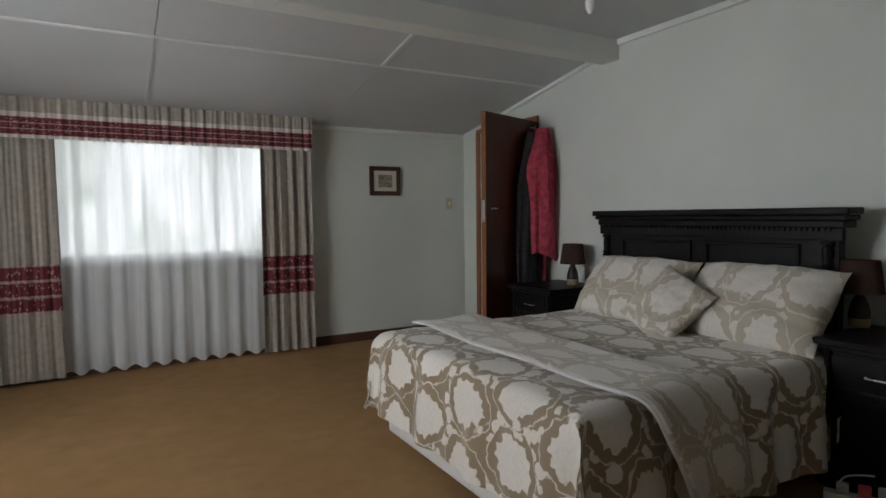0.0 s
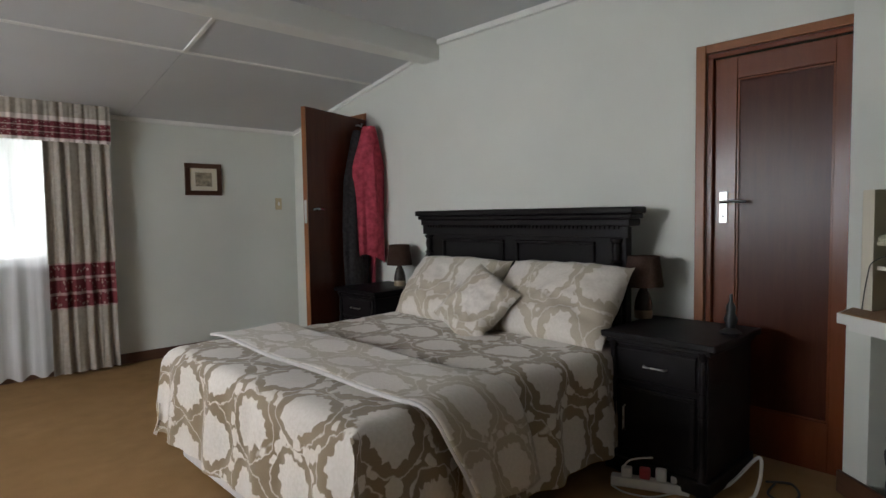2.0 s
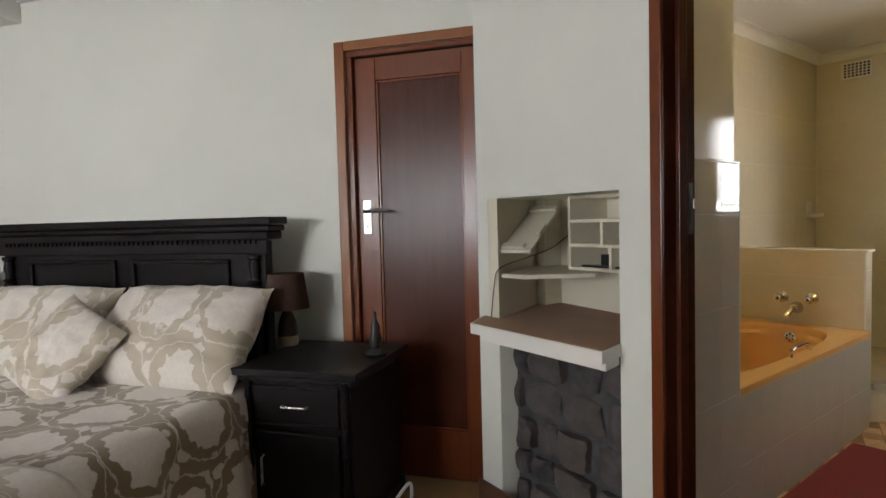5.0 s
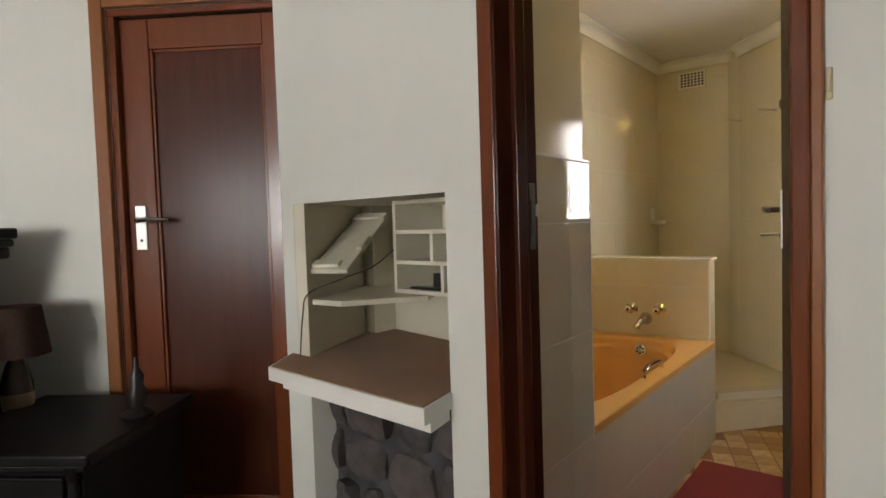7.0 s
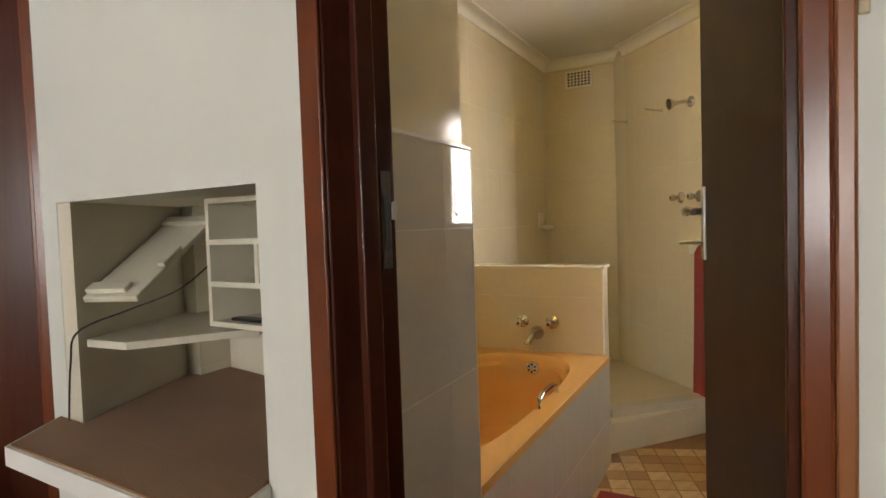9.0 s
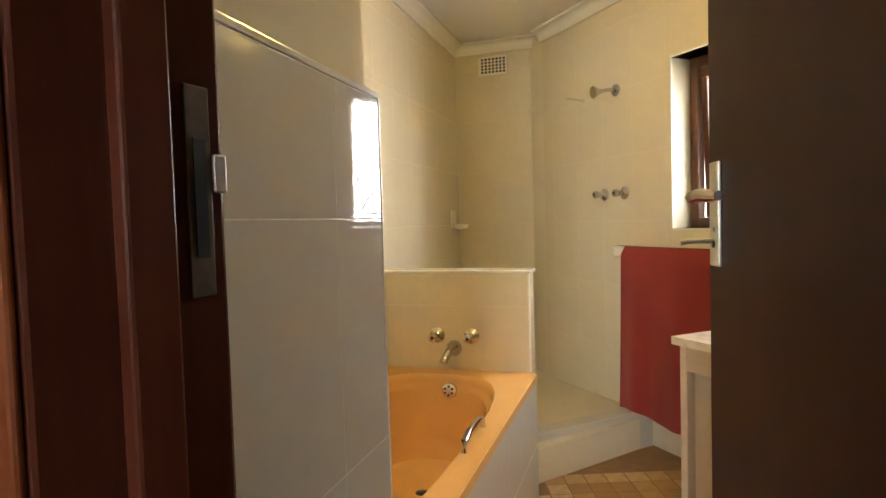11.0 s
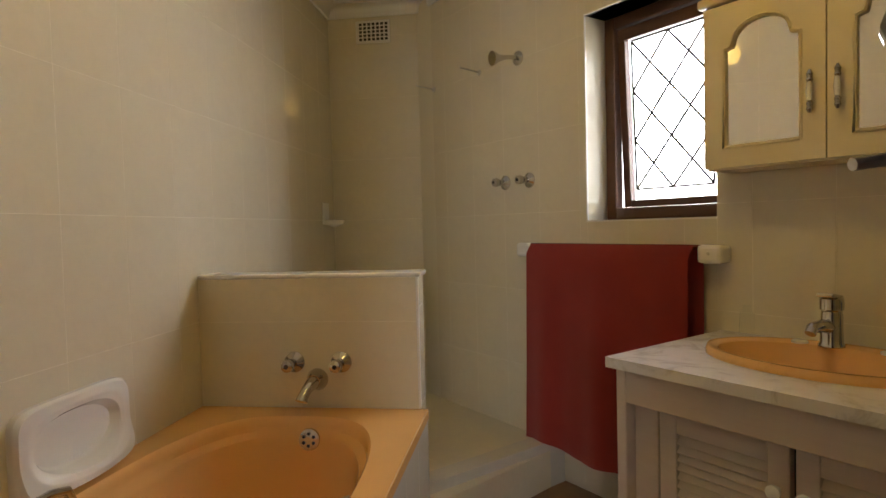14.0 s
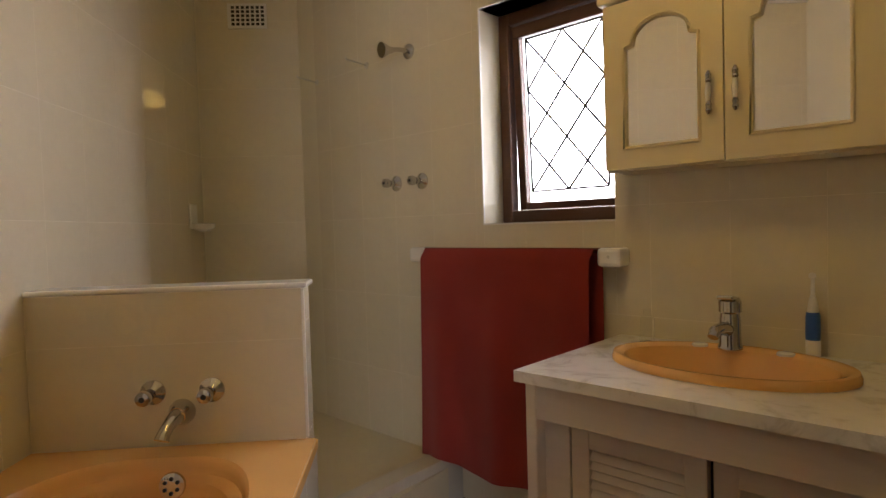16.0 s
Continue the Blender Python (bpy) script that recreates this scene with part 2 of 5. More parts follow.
def m_glass():
    k = Nodes("window_glass")
    return k.done((0.95, 0.97, 0.97), 0.0, 0, 0.5, Transmission_Weight=1.0, IOR=1.02)


def m_stone():
    k = Nodes("dark_fieldstone")
    info = k.n.new("ShaderNodeObjectInfo").outputs["Random"]
    f = k.noise(12, 6)
    c = k.mix(info, (0.030, 0.030, 0.036), (0.085, 0.070, 0.062))
    c = k.mix(k.ramp(f, [(0.35, 0.0), (0.7, 0.7)]), c, (0.13, 0.12, 0.12))
    k.bump(k.noise(30, 6), 0.6, 0.012)
    return k.done(c, 0.8, 0, 0.3)


def m_floor_tile():
    k = Nodes("beige_patterned_vinyl")
    info = k.n.new("ShaderNodeObjectInfo").outputs["Random"]
    c = k.ramp(info, [(0.0, (0.36, 0.20, 0.075)), (0.5, (0.55, 0.36, 0.17)), (1.0, (0.70, 0.54, 0.32))])
    c = k.mix(k.ramp(k.noise(25, 4), [(0.4, 0.0), (0.7, 0.5)]), c, (0.36, 0.20, 0.08))
    return k.done(c, 0.35, 0, 0.4)


def m_marble():
    k = Nodes("cultured_marble")
    v = k.noise(7, 6, None, 0.65, 1.6)
    c = k.ramp(v, [(0.36, (0.62, 0.58, 0.52)), (0.46, (0.76, 0.73, 0.68)), (0.6, (0.80, 0.77, 0.72))])
    return k.done(c, 0.18, 0, 0.5)


def m_backdrop():
    k = Nodes("bright_garden_distance")
    out = k.n["Material Output"]
    em = k.n.new("ShaderNodeEmission")
    f = k.noise(0.9, 5)
    c = k.ramp(f, [(0.30, (0.12, 0.16, 0.10)), (0.42, (0.50, 0.56, 0.46)), (0.54, (1.0, 1.0, 1.0))])
    k.l.new(c, em.inputs[0])
    em.inputs[1].default_value = 6.5
    k.l.new(em.outputs[0], out.inputs[0])
    return k.mat


def m_towel(name, c):
    k = Nodes(name)
    p = k.noise(350, 2)
    k.bump(p, 0.7, 0.004)
    col = k.mix(k.ramp(k.noise(5, 4), [(0.3, 0.0), (0.7, 0.4)]), c, tuple(v * 0.6 for v in c))
    return k.done(col, 0.95, 0, 0.1, Sheen_Weight=0.2)


M['carpet'], M['damask'], M['cushion'] = m_carpet(), m_damask("damask_bedspread", 3.6, 3.0, (0.265, 0.20, 0.125)), m_damask("damask_pillow", 3.4, 2.6, (0.48, 0.42, 0.33))
M['tile'], M['tile_grey'] = m_tile("cream_glazed_tile", (0.72, 0.66, 0.51), 0.02), m_tile("white_glazed_tile", (0.62, 0.60, 0.54), 0.03)
M['band'], M['sheer'], M['glass'], M['stone'], M['vinyl'] = m_band(), m_sheer(), m_glass(), m_stone(), m_floor_tile()
M['marble'], M['backdrop'] = m_marble(), m_backdrop()
M['towel'], M['mat'] = m_towel("red_towelling", (0.30, 0.035, 0.03)), m_towel("dark_red_bath_mat", (0.23, 0.015, 0.015))
M['throwcloth'] = m_damask("damask_throw_reverse", 3.6, 3.0, (0.46, 0.40, 0.31))
M['base_white'] = m_plain("white_valance_sheet", (0.62, 0.59, 0.57), 0.9, 0, 0.06, 20, 0.1)
M['hearthtop'] = m_towel("brown_cork_top", (0.33, 0.175, 0.08))
M['mirror'] = m_plain("silvered_mirror", (0.86, 0.86, 0.84), 0.02, 1.0, 0.01, 3)
M['gold'] = m_plain("antique_brass", (0.45, 0.33, 0.16), 0.3, 1.0, 0.2, 20)
M['tarnish'] = m_plain("tarnished_brass", (0.10, 0.075, 0.05), 0.45, 0.8, 0.4, 40)
M['picture'] = m_plain("sepia_print", (0.30, 0.26, 0.19), 0.6, 0, 0.5, 25)
k = Nodes("lit_opal_glass")
k.bsdf.inputs["Emission Color"].default_value = (1.0, 0.68, 0.15, 1)
M['lit'] = k.done((0.9, 0.8, 0.6), 0.3, 0, 0.5, Emission_Strength=46.0)

# ---- building helpers ----


def bm_box(bm, x0, x1, y0, y1, z0, z1, bevel=0.0, m=None):
    vs = [bm.verts.new((x, y, z)) for x in (x0, x1) for y in (y0, y1) for z in (z0, z1)]
    fs = [bm.faces.new([vs[i] for i in q]) for q in ((0, 1, 3, 2), (4, 6, 7, 5), (0, 4, 5, 1), (2, 3, 7, 6), (0, 2, 6, 4), (1, 5, 7, 3))]
    out = vs
    if bevel:
        es = list({e for f in fs for e in f.edges})
        r = bmesh.ops.bevel(bm, geom=es, offset=bevel, segments=2, affect='EDGES', profile=0.5)
        out = list({v for f in r["faces"] for v in f.verts} | {v for v in vs if v.is_valid})
    if m is not None:
        bmesh.ops.transform(bm, matrix=m, verts=out)
    return out


def bm_lathe(bm, prof, n=20, m=None):
    """A turned shape from (radius, height) pairs."""
    rings = []
    for r, z in prof:
        rings.append([bm.verts.new((r * math.cos(2 * math.pi * i / n), r * math.sin(2 * math.pi * i / n), z)) for i in range(n)])
    for a, b in zip(rings, rings[1:]):
        for i in range(n):
            bm.faces.new((a[i], a[(i + 1) % n], b[(i + 1) % n], b[i]))
    bm.faces.new(list(reversed(rings[0])))
    bm.faces.new(rings[-1])
    if m is not None:
        bmesh.ops.transform(bm, matrix=m, verts=[v for r in rings for v in r])


def bm_tube(bm, pts, r, n=8):
    """A tube along points."""
    pts = [Vector(p) for p in pts]
    rings = []
    for i, p in enumerate(pts):
        d = (pts[min(i + 1, len(pts) - 1)] - pts[max(i - 1, 0)]).normalized()
        s = d.cross(Vector((0, 0, 1)) if abs(d.z) < 0.9 else Vector((1, 0, 0))).normalized()
        t = d.cross(s)
        rad = r[i] if isinstance(r, (list, tuple)) else r
        rings.append([bm.verts.new(p + rad * (math.cos(2 * math.pi * j / n) * s + math.sin(2 * math.pi * j / n) * t)) for j in range(n)])
    for a, b in zip(rings, rings[1:]):
        for j in range(n):
            bm.faces.new((a[j], a[(j + 1) % n], b[(j + 1) % n], b[j]))
    bm.faces.new(rings[0])
    bm.faces.new(list(reversed(rings[-1])))


def bm_prism(bm, poly, z0, z1):
    lo = [bm.verts.new((x, y, z0)) for x, y in poly]
    hi = [bm.verts.new((x, y, z1)) for x, y in poly]
    bm.faces.new(list(reversed(lo)))
    bm.faces.new(hi)
    for i in range(len(poly)):
        j = (i + 1) % len(poly)
        bm.faces.new((lo[i], lo[j], hi[j], hi[i]))


def bm_grid(bm, nu, nv, fn, uvscale=None):
    """A sheet of nu x nv cells; fn(u, v) gives the place, uvscale(u, v) the pattern coordinate."""
    vs = [[bm.verts.new(fn(i / nu, j / nv)) for j in range(nv + 1)] for i in range(nu + 1)]
    lay = bm.loops.layers.uv.verify()
    for i in range(nu):
        for j in range(nv):
            f = bm.faces.new((vs[i][j], vs[i + 1][j], vs[i + 1][j + 1], vs[i][j + 1]))
            f.smooth = True
            for lp, (a, b) in zip(f.loops, ((i, j), (i + 1, j), (i + 1, j + 1), (i, j + 1))):
                u, v = a / nu, b / nv
                lp[lay].uv = uvscale(u, v) if uvscale else (u, v)
    return vs


def mesh_of(bm, name, material, smooth=False):
    bmesh.ops.recalc_face_normals(bm, faces=bm.faces)
    me = bpy.data.meshes.new(name)
    if smooth:
        for f in bm.faces:
            f.smooth = True
    bm.to_mesh(me)
    bm.free()
    me.materials.append(material)
    if smooth:
        me.set_sharp_from_angle(angle=radians(38))
    return me


def part(name, bm, material, parent, label="", m=I4, smooth=False):
    ob = new(name, mesh_of(bm, name, material, smooth))
    ob.parent = parent
    ob.matrix_basis = m
    if label:
        tagged(ob, label)
    return ob


def box_part(name, parent, material, x0, x1, y0, y1, z0, z1, bevel=0.004, label="", m=I4):
    bm = bmesh.new()
    bm_box(bm, x0, x1, y0, y1, z0, z1, bevel)
    return part(name, bm, material, parent, label, m)


def tube_part(name, parent, material, pts, r, label="", n=8):
    bm = bmesh.new()
    bm_tube(bm, pts, r, n)
    return part(name, bm, material, parent, label, smooth=True)


def lathe_part(name, parent, material, prof, m=I4, label="", n=20):
    bm = bmesh.new()
    bm_lathe(bm, prof, n, m)
    return part(name, bm, material, parent, label, smooth=True)


def thing(name, m, label, category, group="", kind=""):
    e = new(name)
    e.matrix_basis = m
    e.empty_display_size = 0.1
    return tagged(e, label, category, group, kind)


def single(name, bm, material, m, label, category, group="", kind="", smooth=False):
    ob = new(name, mesh_of(bm, name, material, smooth))
    ob.matrix_basis = m
    return tagged(ob, label, category, group, kind)


def wall(name, m, x0, x1, y0, y1, z0, z1, material, label, holes=()):
    """A wall along local x between x0 and x1, thick from y0 to y1, with holes (xa, xb, za, zb) through it."""
    bm = bmesh.new()
    xs = sorted({x0, x1, *[h[0] for h in holes], *[h[1] for h in holes]})
    for a, b in zip(xs, xs[1:]):
        cuts = sorted([(h[2], h[3]) for h in holes if h[0] <= a + 1e-6 and h[1] >= b - 1e-6])
        z = z0
        for c0, c1 in cuts:
            if c0 > z + 1e-6:
                bm_box(bm, a, b, y0, y1, z, c0)
            z = c1
        if z < z1 - 1e-6:
            bm_box(bm, a, b, y0, y1, z, z1)
    bmesh.ops.remove_doubles(bm, verts=bm.verts, dist=1e-5)
    return single(name, bm, material, m, label, "wall", kind="structure")


# ---- large structure: bedroom ----
FY = F @ pose(0, 0, 0, 0, 0, 90)     # local x = along the diagonal wall to the left, local -y = into the bathroom
DY = D @ pose(0, 0, 0, 0, 0, 90)
bm = bmesh.new()
bm_box(bm, WEST - 0.3, 7.6, -4.2, NORTH + 0.3, -0.12, 0.0)
single("floor", bm, M['carpet'], I4, "ochre brown cut-pile carpet, slightly worn", "floor", kind="structure")
bm = bmesh.new()
bm_box(bm, -60, 60, -60, 60, -0.6, -0.5)
single("ground", bm, m_plain("garden_grass", (0.06, 0.10, 0.03), 0.9, 0, 0.4, 3), I4, "green garden lawn around the house", "ground", kind="structure")

wall("wall_north", I4, WEST, EAST + 0.15, NORTH, NORTH + 0.22, 0, 2.75, M['wall'], "plain off-white painted plaster wall with window", [(-0.52, 1.27, 0.92, 2.02)])
EY = pose(0, 0, 0, 0, 0, 90)         # local x = +y, local y = -x
wall("wall_east", EY, 0.20, NORTH, -EAST - 0.14, -EAST, 0, 2.75, M['wall'], "off-white painted plaster wall behind the bed", [(0.20, 0.905, 0, 2.085), (3.96, 4.90, 0, 2.16)])
wall("wall_west", EY, SOUTH - 0.15, NORTH + 0.22, -WEST, -WEST + 0.2, 0, 2.75, M['wall'], "off-white painted plaster wall with window", [(1.5, 3.4, 0.9, 2.1)])
wall("wall_south", I4, WEST, 1.3, SOUTH - 0.15, SOUTH, 0, 2.75, M['wall'], "off-white painted plaster wall", [])
wall("wall_diagonal", FY, -1.6, 2.31, -DIAG - 0.13, -DIAG, 0, 2.75, M['wall'], "white painted diagonal wall with fireplace niche", [(0.735, 1.375, 0, 2.17), (1.531, 2.171, 0.02, 1.348), (2.171, 2.235, 0.83, 1.348)])
# return of the fireplace to the east wall
bm = bmesh.new()
p0, p1 = F @ Vector((DIAG, 2.31, 0)), F @ Vector((DIAG + 0.13, 2.31, 0))
bm_prism(bm, [(p0.x, p0.y), (EAST + 0.14, 0.245), (EAST + 0.14, 0.15), (p1.x, p1.y)], 0, 2.75)
single("wall_fireplace_return", bm, M['wall'], I4, "white painted side of the chimney breast", "wall", kind="structure")

# hall behind the open door
wall("wall_hall", EY, 3.4, 5.6, -EAST - 1.3, -EAST - 1.2, 0, 2.75, M['wall'], "pale hall wall beyond the open door")
wall("wall_hall_end", I4, EAST + 0.14, EAST + 1.2, 5.3, 5.4, 0, 2.75, M['wall'], "pale hall end wall beyond the open door")

# ceilings
bm = bmesh.new()
bm_box(bm, WEST - 0.2, EAST + 1.3, SOUTH - 1.8, 2.95, FLAT, FLAT + 0.06)
single("ceiling", bm, M['ceiling'], I4, "flat painted board ceiling", "ceiling", kind="structure")
bm = bmesh.new()
SL0, SL1 = 2.56, 2.16
for x0, x1 in ((WEST - 0.2, 0.215), (0.221, 1.775), (1.781, EAST + 1.3)):
    for (ya, za), (yb, zb) in (((3.08, SL0), (3.80, 2.427)), ((3.806, 2.426), (NORTH + 0.02, SL1))):
        v = [bm.verts.new(p) for p in ((x0, ya, za), (x1, ya, za), (x1, yb, zb), (x0, yb, zb), (x0, ya, za + 0.05), (x1, ya, za + 0.05), (x1, yb, zb + 0.05), (x0, yb, zb + 0.05))]
        for q in ((0, 1, 2, 3), (7, 6, 5, 4), (0, 4, 5, 1), (1, 5, 6, 2), (2, 6, 7, 3), (3, 7, 4, 0)):
            bm.faces.new([v[i] for i in q])
single("ceiling_slope", bm, M['ceiling'], I4, "sloping painted board ceiling with cover strips", "ceiling", kind="structure")
bm = bmesh.new()
bm_box(bm, WEST - 0.2, EAST + 1.3, 2.9, NORTH + 0.4, 2.7, 2.76)
single("roof_deck", bm, M['ceiling'], I4, "closed roof deck above the sloping ceiling", "ceiling", kind="structure")
bm = bmesh.new()
bm_box(bm, WEST, EAST, 2.952, 3.13, 2.465, 2.69, 0.008)
single("beam", bm, M['cornice'], I4, "white painted ceiling beam", "beam", kind="structure")


def strip(name, a, b, w, t, material, label, category="trim", up=(0, 0, 1)):
    a, b = Vector(a), Vector(b)
    d = (b - a)
    ln = d.length
    d.normalize()
    up = Vector(up)
    s = d.cross(up).normalized()
    u = s.cross(d)
    m = Matrix((d, s, u)).transposed().to_4x4()
    m.translation = a
    bm = bmesh.new()
    bm_box(bm, 0, ln, -w / 2, w / 2, -t / 2, t / 2, min(w, t) * 0.2)
    return single(name, bm, material, m, label, category, kind="structure")


strip("ceiling_strip", (1.778, 3.10, 2.553), (1.778, 3.80, 2.421), 0.028, 0.012, M['cornice'], "white ceiling cover strip")
strip("ceiling_strip", (WEST, 3.803, 2.421), (EAST, 3.803, 2.421), 0.03, 0.012, M['cornice'], "white ceiling cover strip")
strip("ceiling_strip", (0.218, 3.83, 2.415), (0.218, 5.2, 2.162), 0.018, 0.003, M['ceiling'], "painted ceiling cover strip")
strip("trim_cornice", (WEST, NORTH - 0.012, 2.15), (EAST, NORTH - 0.012, 2.15), 0.03, 0.04, M['cornice'], "small white cornice")
strip("trim_cornice", (EAST - 0.012, 3.14, 2.535), (EAST - 0.012, NORTH, 2.145), 0.025, 0.035, M['cornice'], "small white raking cornice")
strip("trim_cornice", (EAST - 0.017, 0.3, FLAT - 0.022), (EAST - 0.017, 2.95, FLAT - 0.022), 0.035, 0.045, M['cornice'], "small white cornice")
strip("baseboard", (WEST, NORTH - 0.010, 0.045), (EAST, NORTH - 0.010, 0.045), 0.018, 0.09, M['skirt'], "dark brown timber skirting", "skirting")
strip("baseboard", (EAST - 0.010, 1.0, 0.045), (EAST - 0.010, 3.9, 0.045), 0.018, 0.09, M['skirt'], "dark brown timber skirting", "skirting")
a, b = F @ Vector((DIAG - 0.012, 2.32, 0.05)), F @ Vector((DIAG - 0.012, 1.425, 0.05))
strip("baseboard", a, b, 0.02, 0.1, M['skirt'], "dark brown timber plinth below the fireplace", "skirting")
a, b = F @ Vector((DIAG - 0.012, 0.71, 0.05)), F @ Vector((DIAG - 0.012, -1.0, 0.05))
strip("baseboard", a, b, 0.02, 0.1, M['skirt'], "dark brown timber skirting", "skirting")


# ---- windows, curtains ----
def casement(name, m, w, h, label, bars, fm, t=0.05, glazed=True):
    """A framed window in its own plane: x across, y outwards, z up."""
    e = thing(name, m, label, "window", kind="structure")
    fr = 0.05
    box_part("window_frame", e, fm, 0, fr, 0, t, 0, h, 0.006)
    box_part("window_frame", e, fm, w - fr, w, 0, t, 0, h, 0.006)
    box_part("window_frame", e, fm, fr, w - fr, 0, t, 0, fr, 0.006)
    box_part("window_frame", e, fm, fr, w - fr, 0, t, h - fr, h, 0.006)
    xs = [fr] + [w * b for b in bars] + [w - fr]
    for b in bars:
        box_part("mullion", e, fm, w * b - 0.022, w * b + 0.022, 0.003, t - 0.003, fr, h - fr, 0.006)
    for a, b in zip(xs, xs[1:]) if glazed else ():
        p = box_part("pane", e, M['glass'], a, b, t * 0.45, t * 0.45 + 0.004, fr, h - fr, 0)
        p.visible_shadow = False
    return e


steelwhite = m_plain("white_window_steel", (0.55, 0.57, 0.58), 0.4)
casement("window_1", pose(-0.52, NORTH + 0.10, 0.92), 1.79, 1.10, "white framed bedroom window behind net curtains", (0.12, 0.73), steelwhite)
casement("window_2", pose(WEST - 0.10, 1.5, 0.9, 0, 0, 90), 1.9, 1.2, "white framed bedroom window", (0.33, 0.66), steelwhite)
bm = bmesh.new()
bm_box(bm, -0.56, 1.31, NORTH - 0.02, NORTH + 0.095, 0.895, 0.918, 0.005)
single("window_sill", bm, M['black'], I4, "dark window sill behind the net curtain", "sill", kind="structure")
bm = bmesh.new()
bm_grid(bm, 8, 4, lambda u, v: (-9 + 19 * u, NORTH + 9, -1 + 8 * v))
single("backdrop_garden", bm, M['backdrop'], I4, "bright overexposed garden outside the windows", "backdrop", kind="structure")
bm = bmesh.new()
bm_grid(bm, 8, 4, lambda u, v: (WEST - 8, -9 + 19 * u, -1 + 8 * v))
single("backdrop_garden", bm, M['backdrop'], I4, "bright overexposed garden outside the windows", "backdrop", kind="structure")
bm = bmesh.new()
bm_grid(bm, 8, 4, lambda u, v: (-2 + 14 * u, -9.5, -1 + 8 * v))
single("backdrop_garden", bm, M['backdrop'], I4, "bright overexposed garden outside the windows", "backdrop", kind="structure")


def drape(bm, x0, x1, y, z0, z1, folds, depth, seed, hem=0.0, flare=0.0, thick=0.0):
    rnd = random.Random(seed)
    ph = [rnd.uniform(0, 6.28) for _ in range(4)]
    am = [rnd.uniform(0.6, 1.0), rnd.uniform(0.2, 0.5), rnd.uniform(0.1, 0.3), 1]
    cx = (x0 + x1) / 2

    def fn(u, v):
        w = am[0] * math.sin(2 * math.pi * folds * u + ph[0] + 0.4 * math.sin(3 * v + ph[3])) + am[1] * math.sin(2 * math.pi * folds * 1.63 * u + ph[1]) + am[2] * math.sin(2 * math.pi * folds * 2.7 * u + ph[2])
        x = x0 + (x1 - x0) * u
        x = cx + (x - cx) * (1 + flare * (1 - v))
        z = z0 + (z1 - z0) * v + (hem * math.sin(2 * math.pi * folds * u + ph[0]) if v == 0 else 0)
        return (x, y + depth * w * (0.75 + 0.35 * (1 - v)), z)
    n = max(24, int(folds * 12))
    bm_grid(bm, n, 14, fn, lambda u, v: (u * (x1 - x0) * 2.0, v))


def curtain(x0, x1, folds, seed, label):
    e = thing("curtain", pose(0, NORTH - 0.15, 0), label, "curtain", "bedroom curtains")
    for nm, za, zb, mt, lb in (("cloth", 0.93, 2.06, 'valance', ""), ("band", 0.56, 0.93, 'band', "burgundy woven band"), ("hem_cloth", 0.03, 0.56, 'valance', "")):
        bm = bmesh.new()
        drape(bm, x0, x1, 0, za, zb, folds, 0.022, seed, 0.0, 0.03)
        part(nm, bm, M[mt], e, lb)
    return e


curtain(1.13, 1.60, 5, 5, "taupe curtain with burgundy band beside the window")
curtain(-0.95, -0.42, 5.5, 9, "taupe curtain with burgundy band, gathered beside the window")
bm = bmesh.new()
drape(bm, -0.70, 1.30, NORTH - 0.06, 0.03, 2.06, 13, 0.018, 3, 0.018)
single("net_curtain", bm, M['sheer'], I4, "white net curtain hanging in front of the window", "net curtain")
e = thing("valance", pose(0, NORTH - 0.22, 0), "taupe pelmet frill with burgundy woven band above the window", "pelmet")
for nm, za, zb, mt in (("heading", 2.085, 2.20, 'valance'), ("pale_band", 2.05, 2.085, 'pelmet_white'), ("band", 1.915, 2.05, 'band'), ("hem", 1.89, 1.915, 'pelmet_white')):
    bm = bmesh.new()
    drape(bm, -1.15, 1.60, 0, za, zb, 30, 0.009, 21)
    part(nm, bm, M[mt], e)
box_part("pelmet_rail", e, M['whiteplastic'], -1.15, 1.6, 0.02, 0.04, 2.08, 2.11)

# picture and switch
e = thing("picture", pose(2.255, NORTH - 0.012, 1.49), "small framed sepia print in dark brown wood", "picture")
PW, PH, PB = 0.345, 0.30, 0.045
for x0, x1, z0, z1 in ((0, PW, 0, PB), (0, PW, PH - PB, PH), (0, PB, PB, PH - PB), (PW - PB, PW, PB, PH - PB)):
    box_part("frame", e, M['skirt'], x0, x1, -0.016, 0.010, z0, z1, 0.005)
box_part("mount", e, M['cream'], PB, PW - PB, -0.004, 0.0, PB, PH - PB, 0)
box_part("print", e, M['picture'], PB + 0.05, PW - PB - 0.05, -0.007, -0.004, PB + 0.04, PH - PB - 0.04, 0)
e = thing("light_switch", pose(3.20, NORTH, 1.41), "small beige light switch plate", "light switch")
box_part("plate", e, M['beigeplastic'], -0.036, 0.036, -0.010, 0, -0.06, 0.06, 0.004)
box_part("rocker", e, M['whiteplastic'], -0.01, 0.01, -0.016, -0.010, -0.018, 0.018, 0.002)


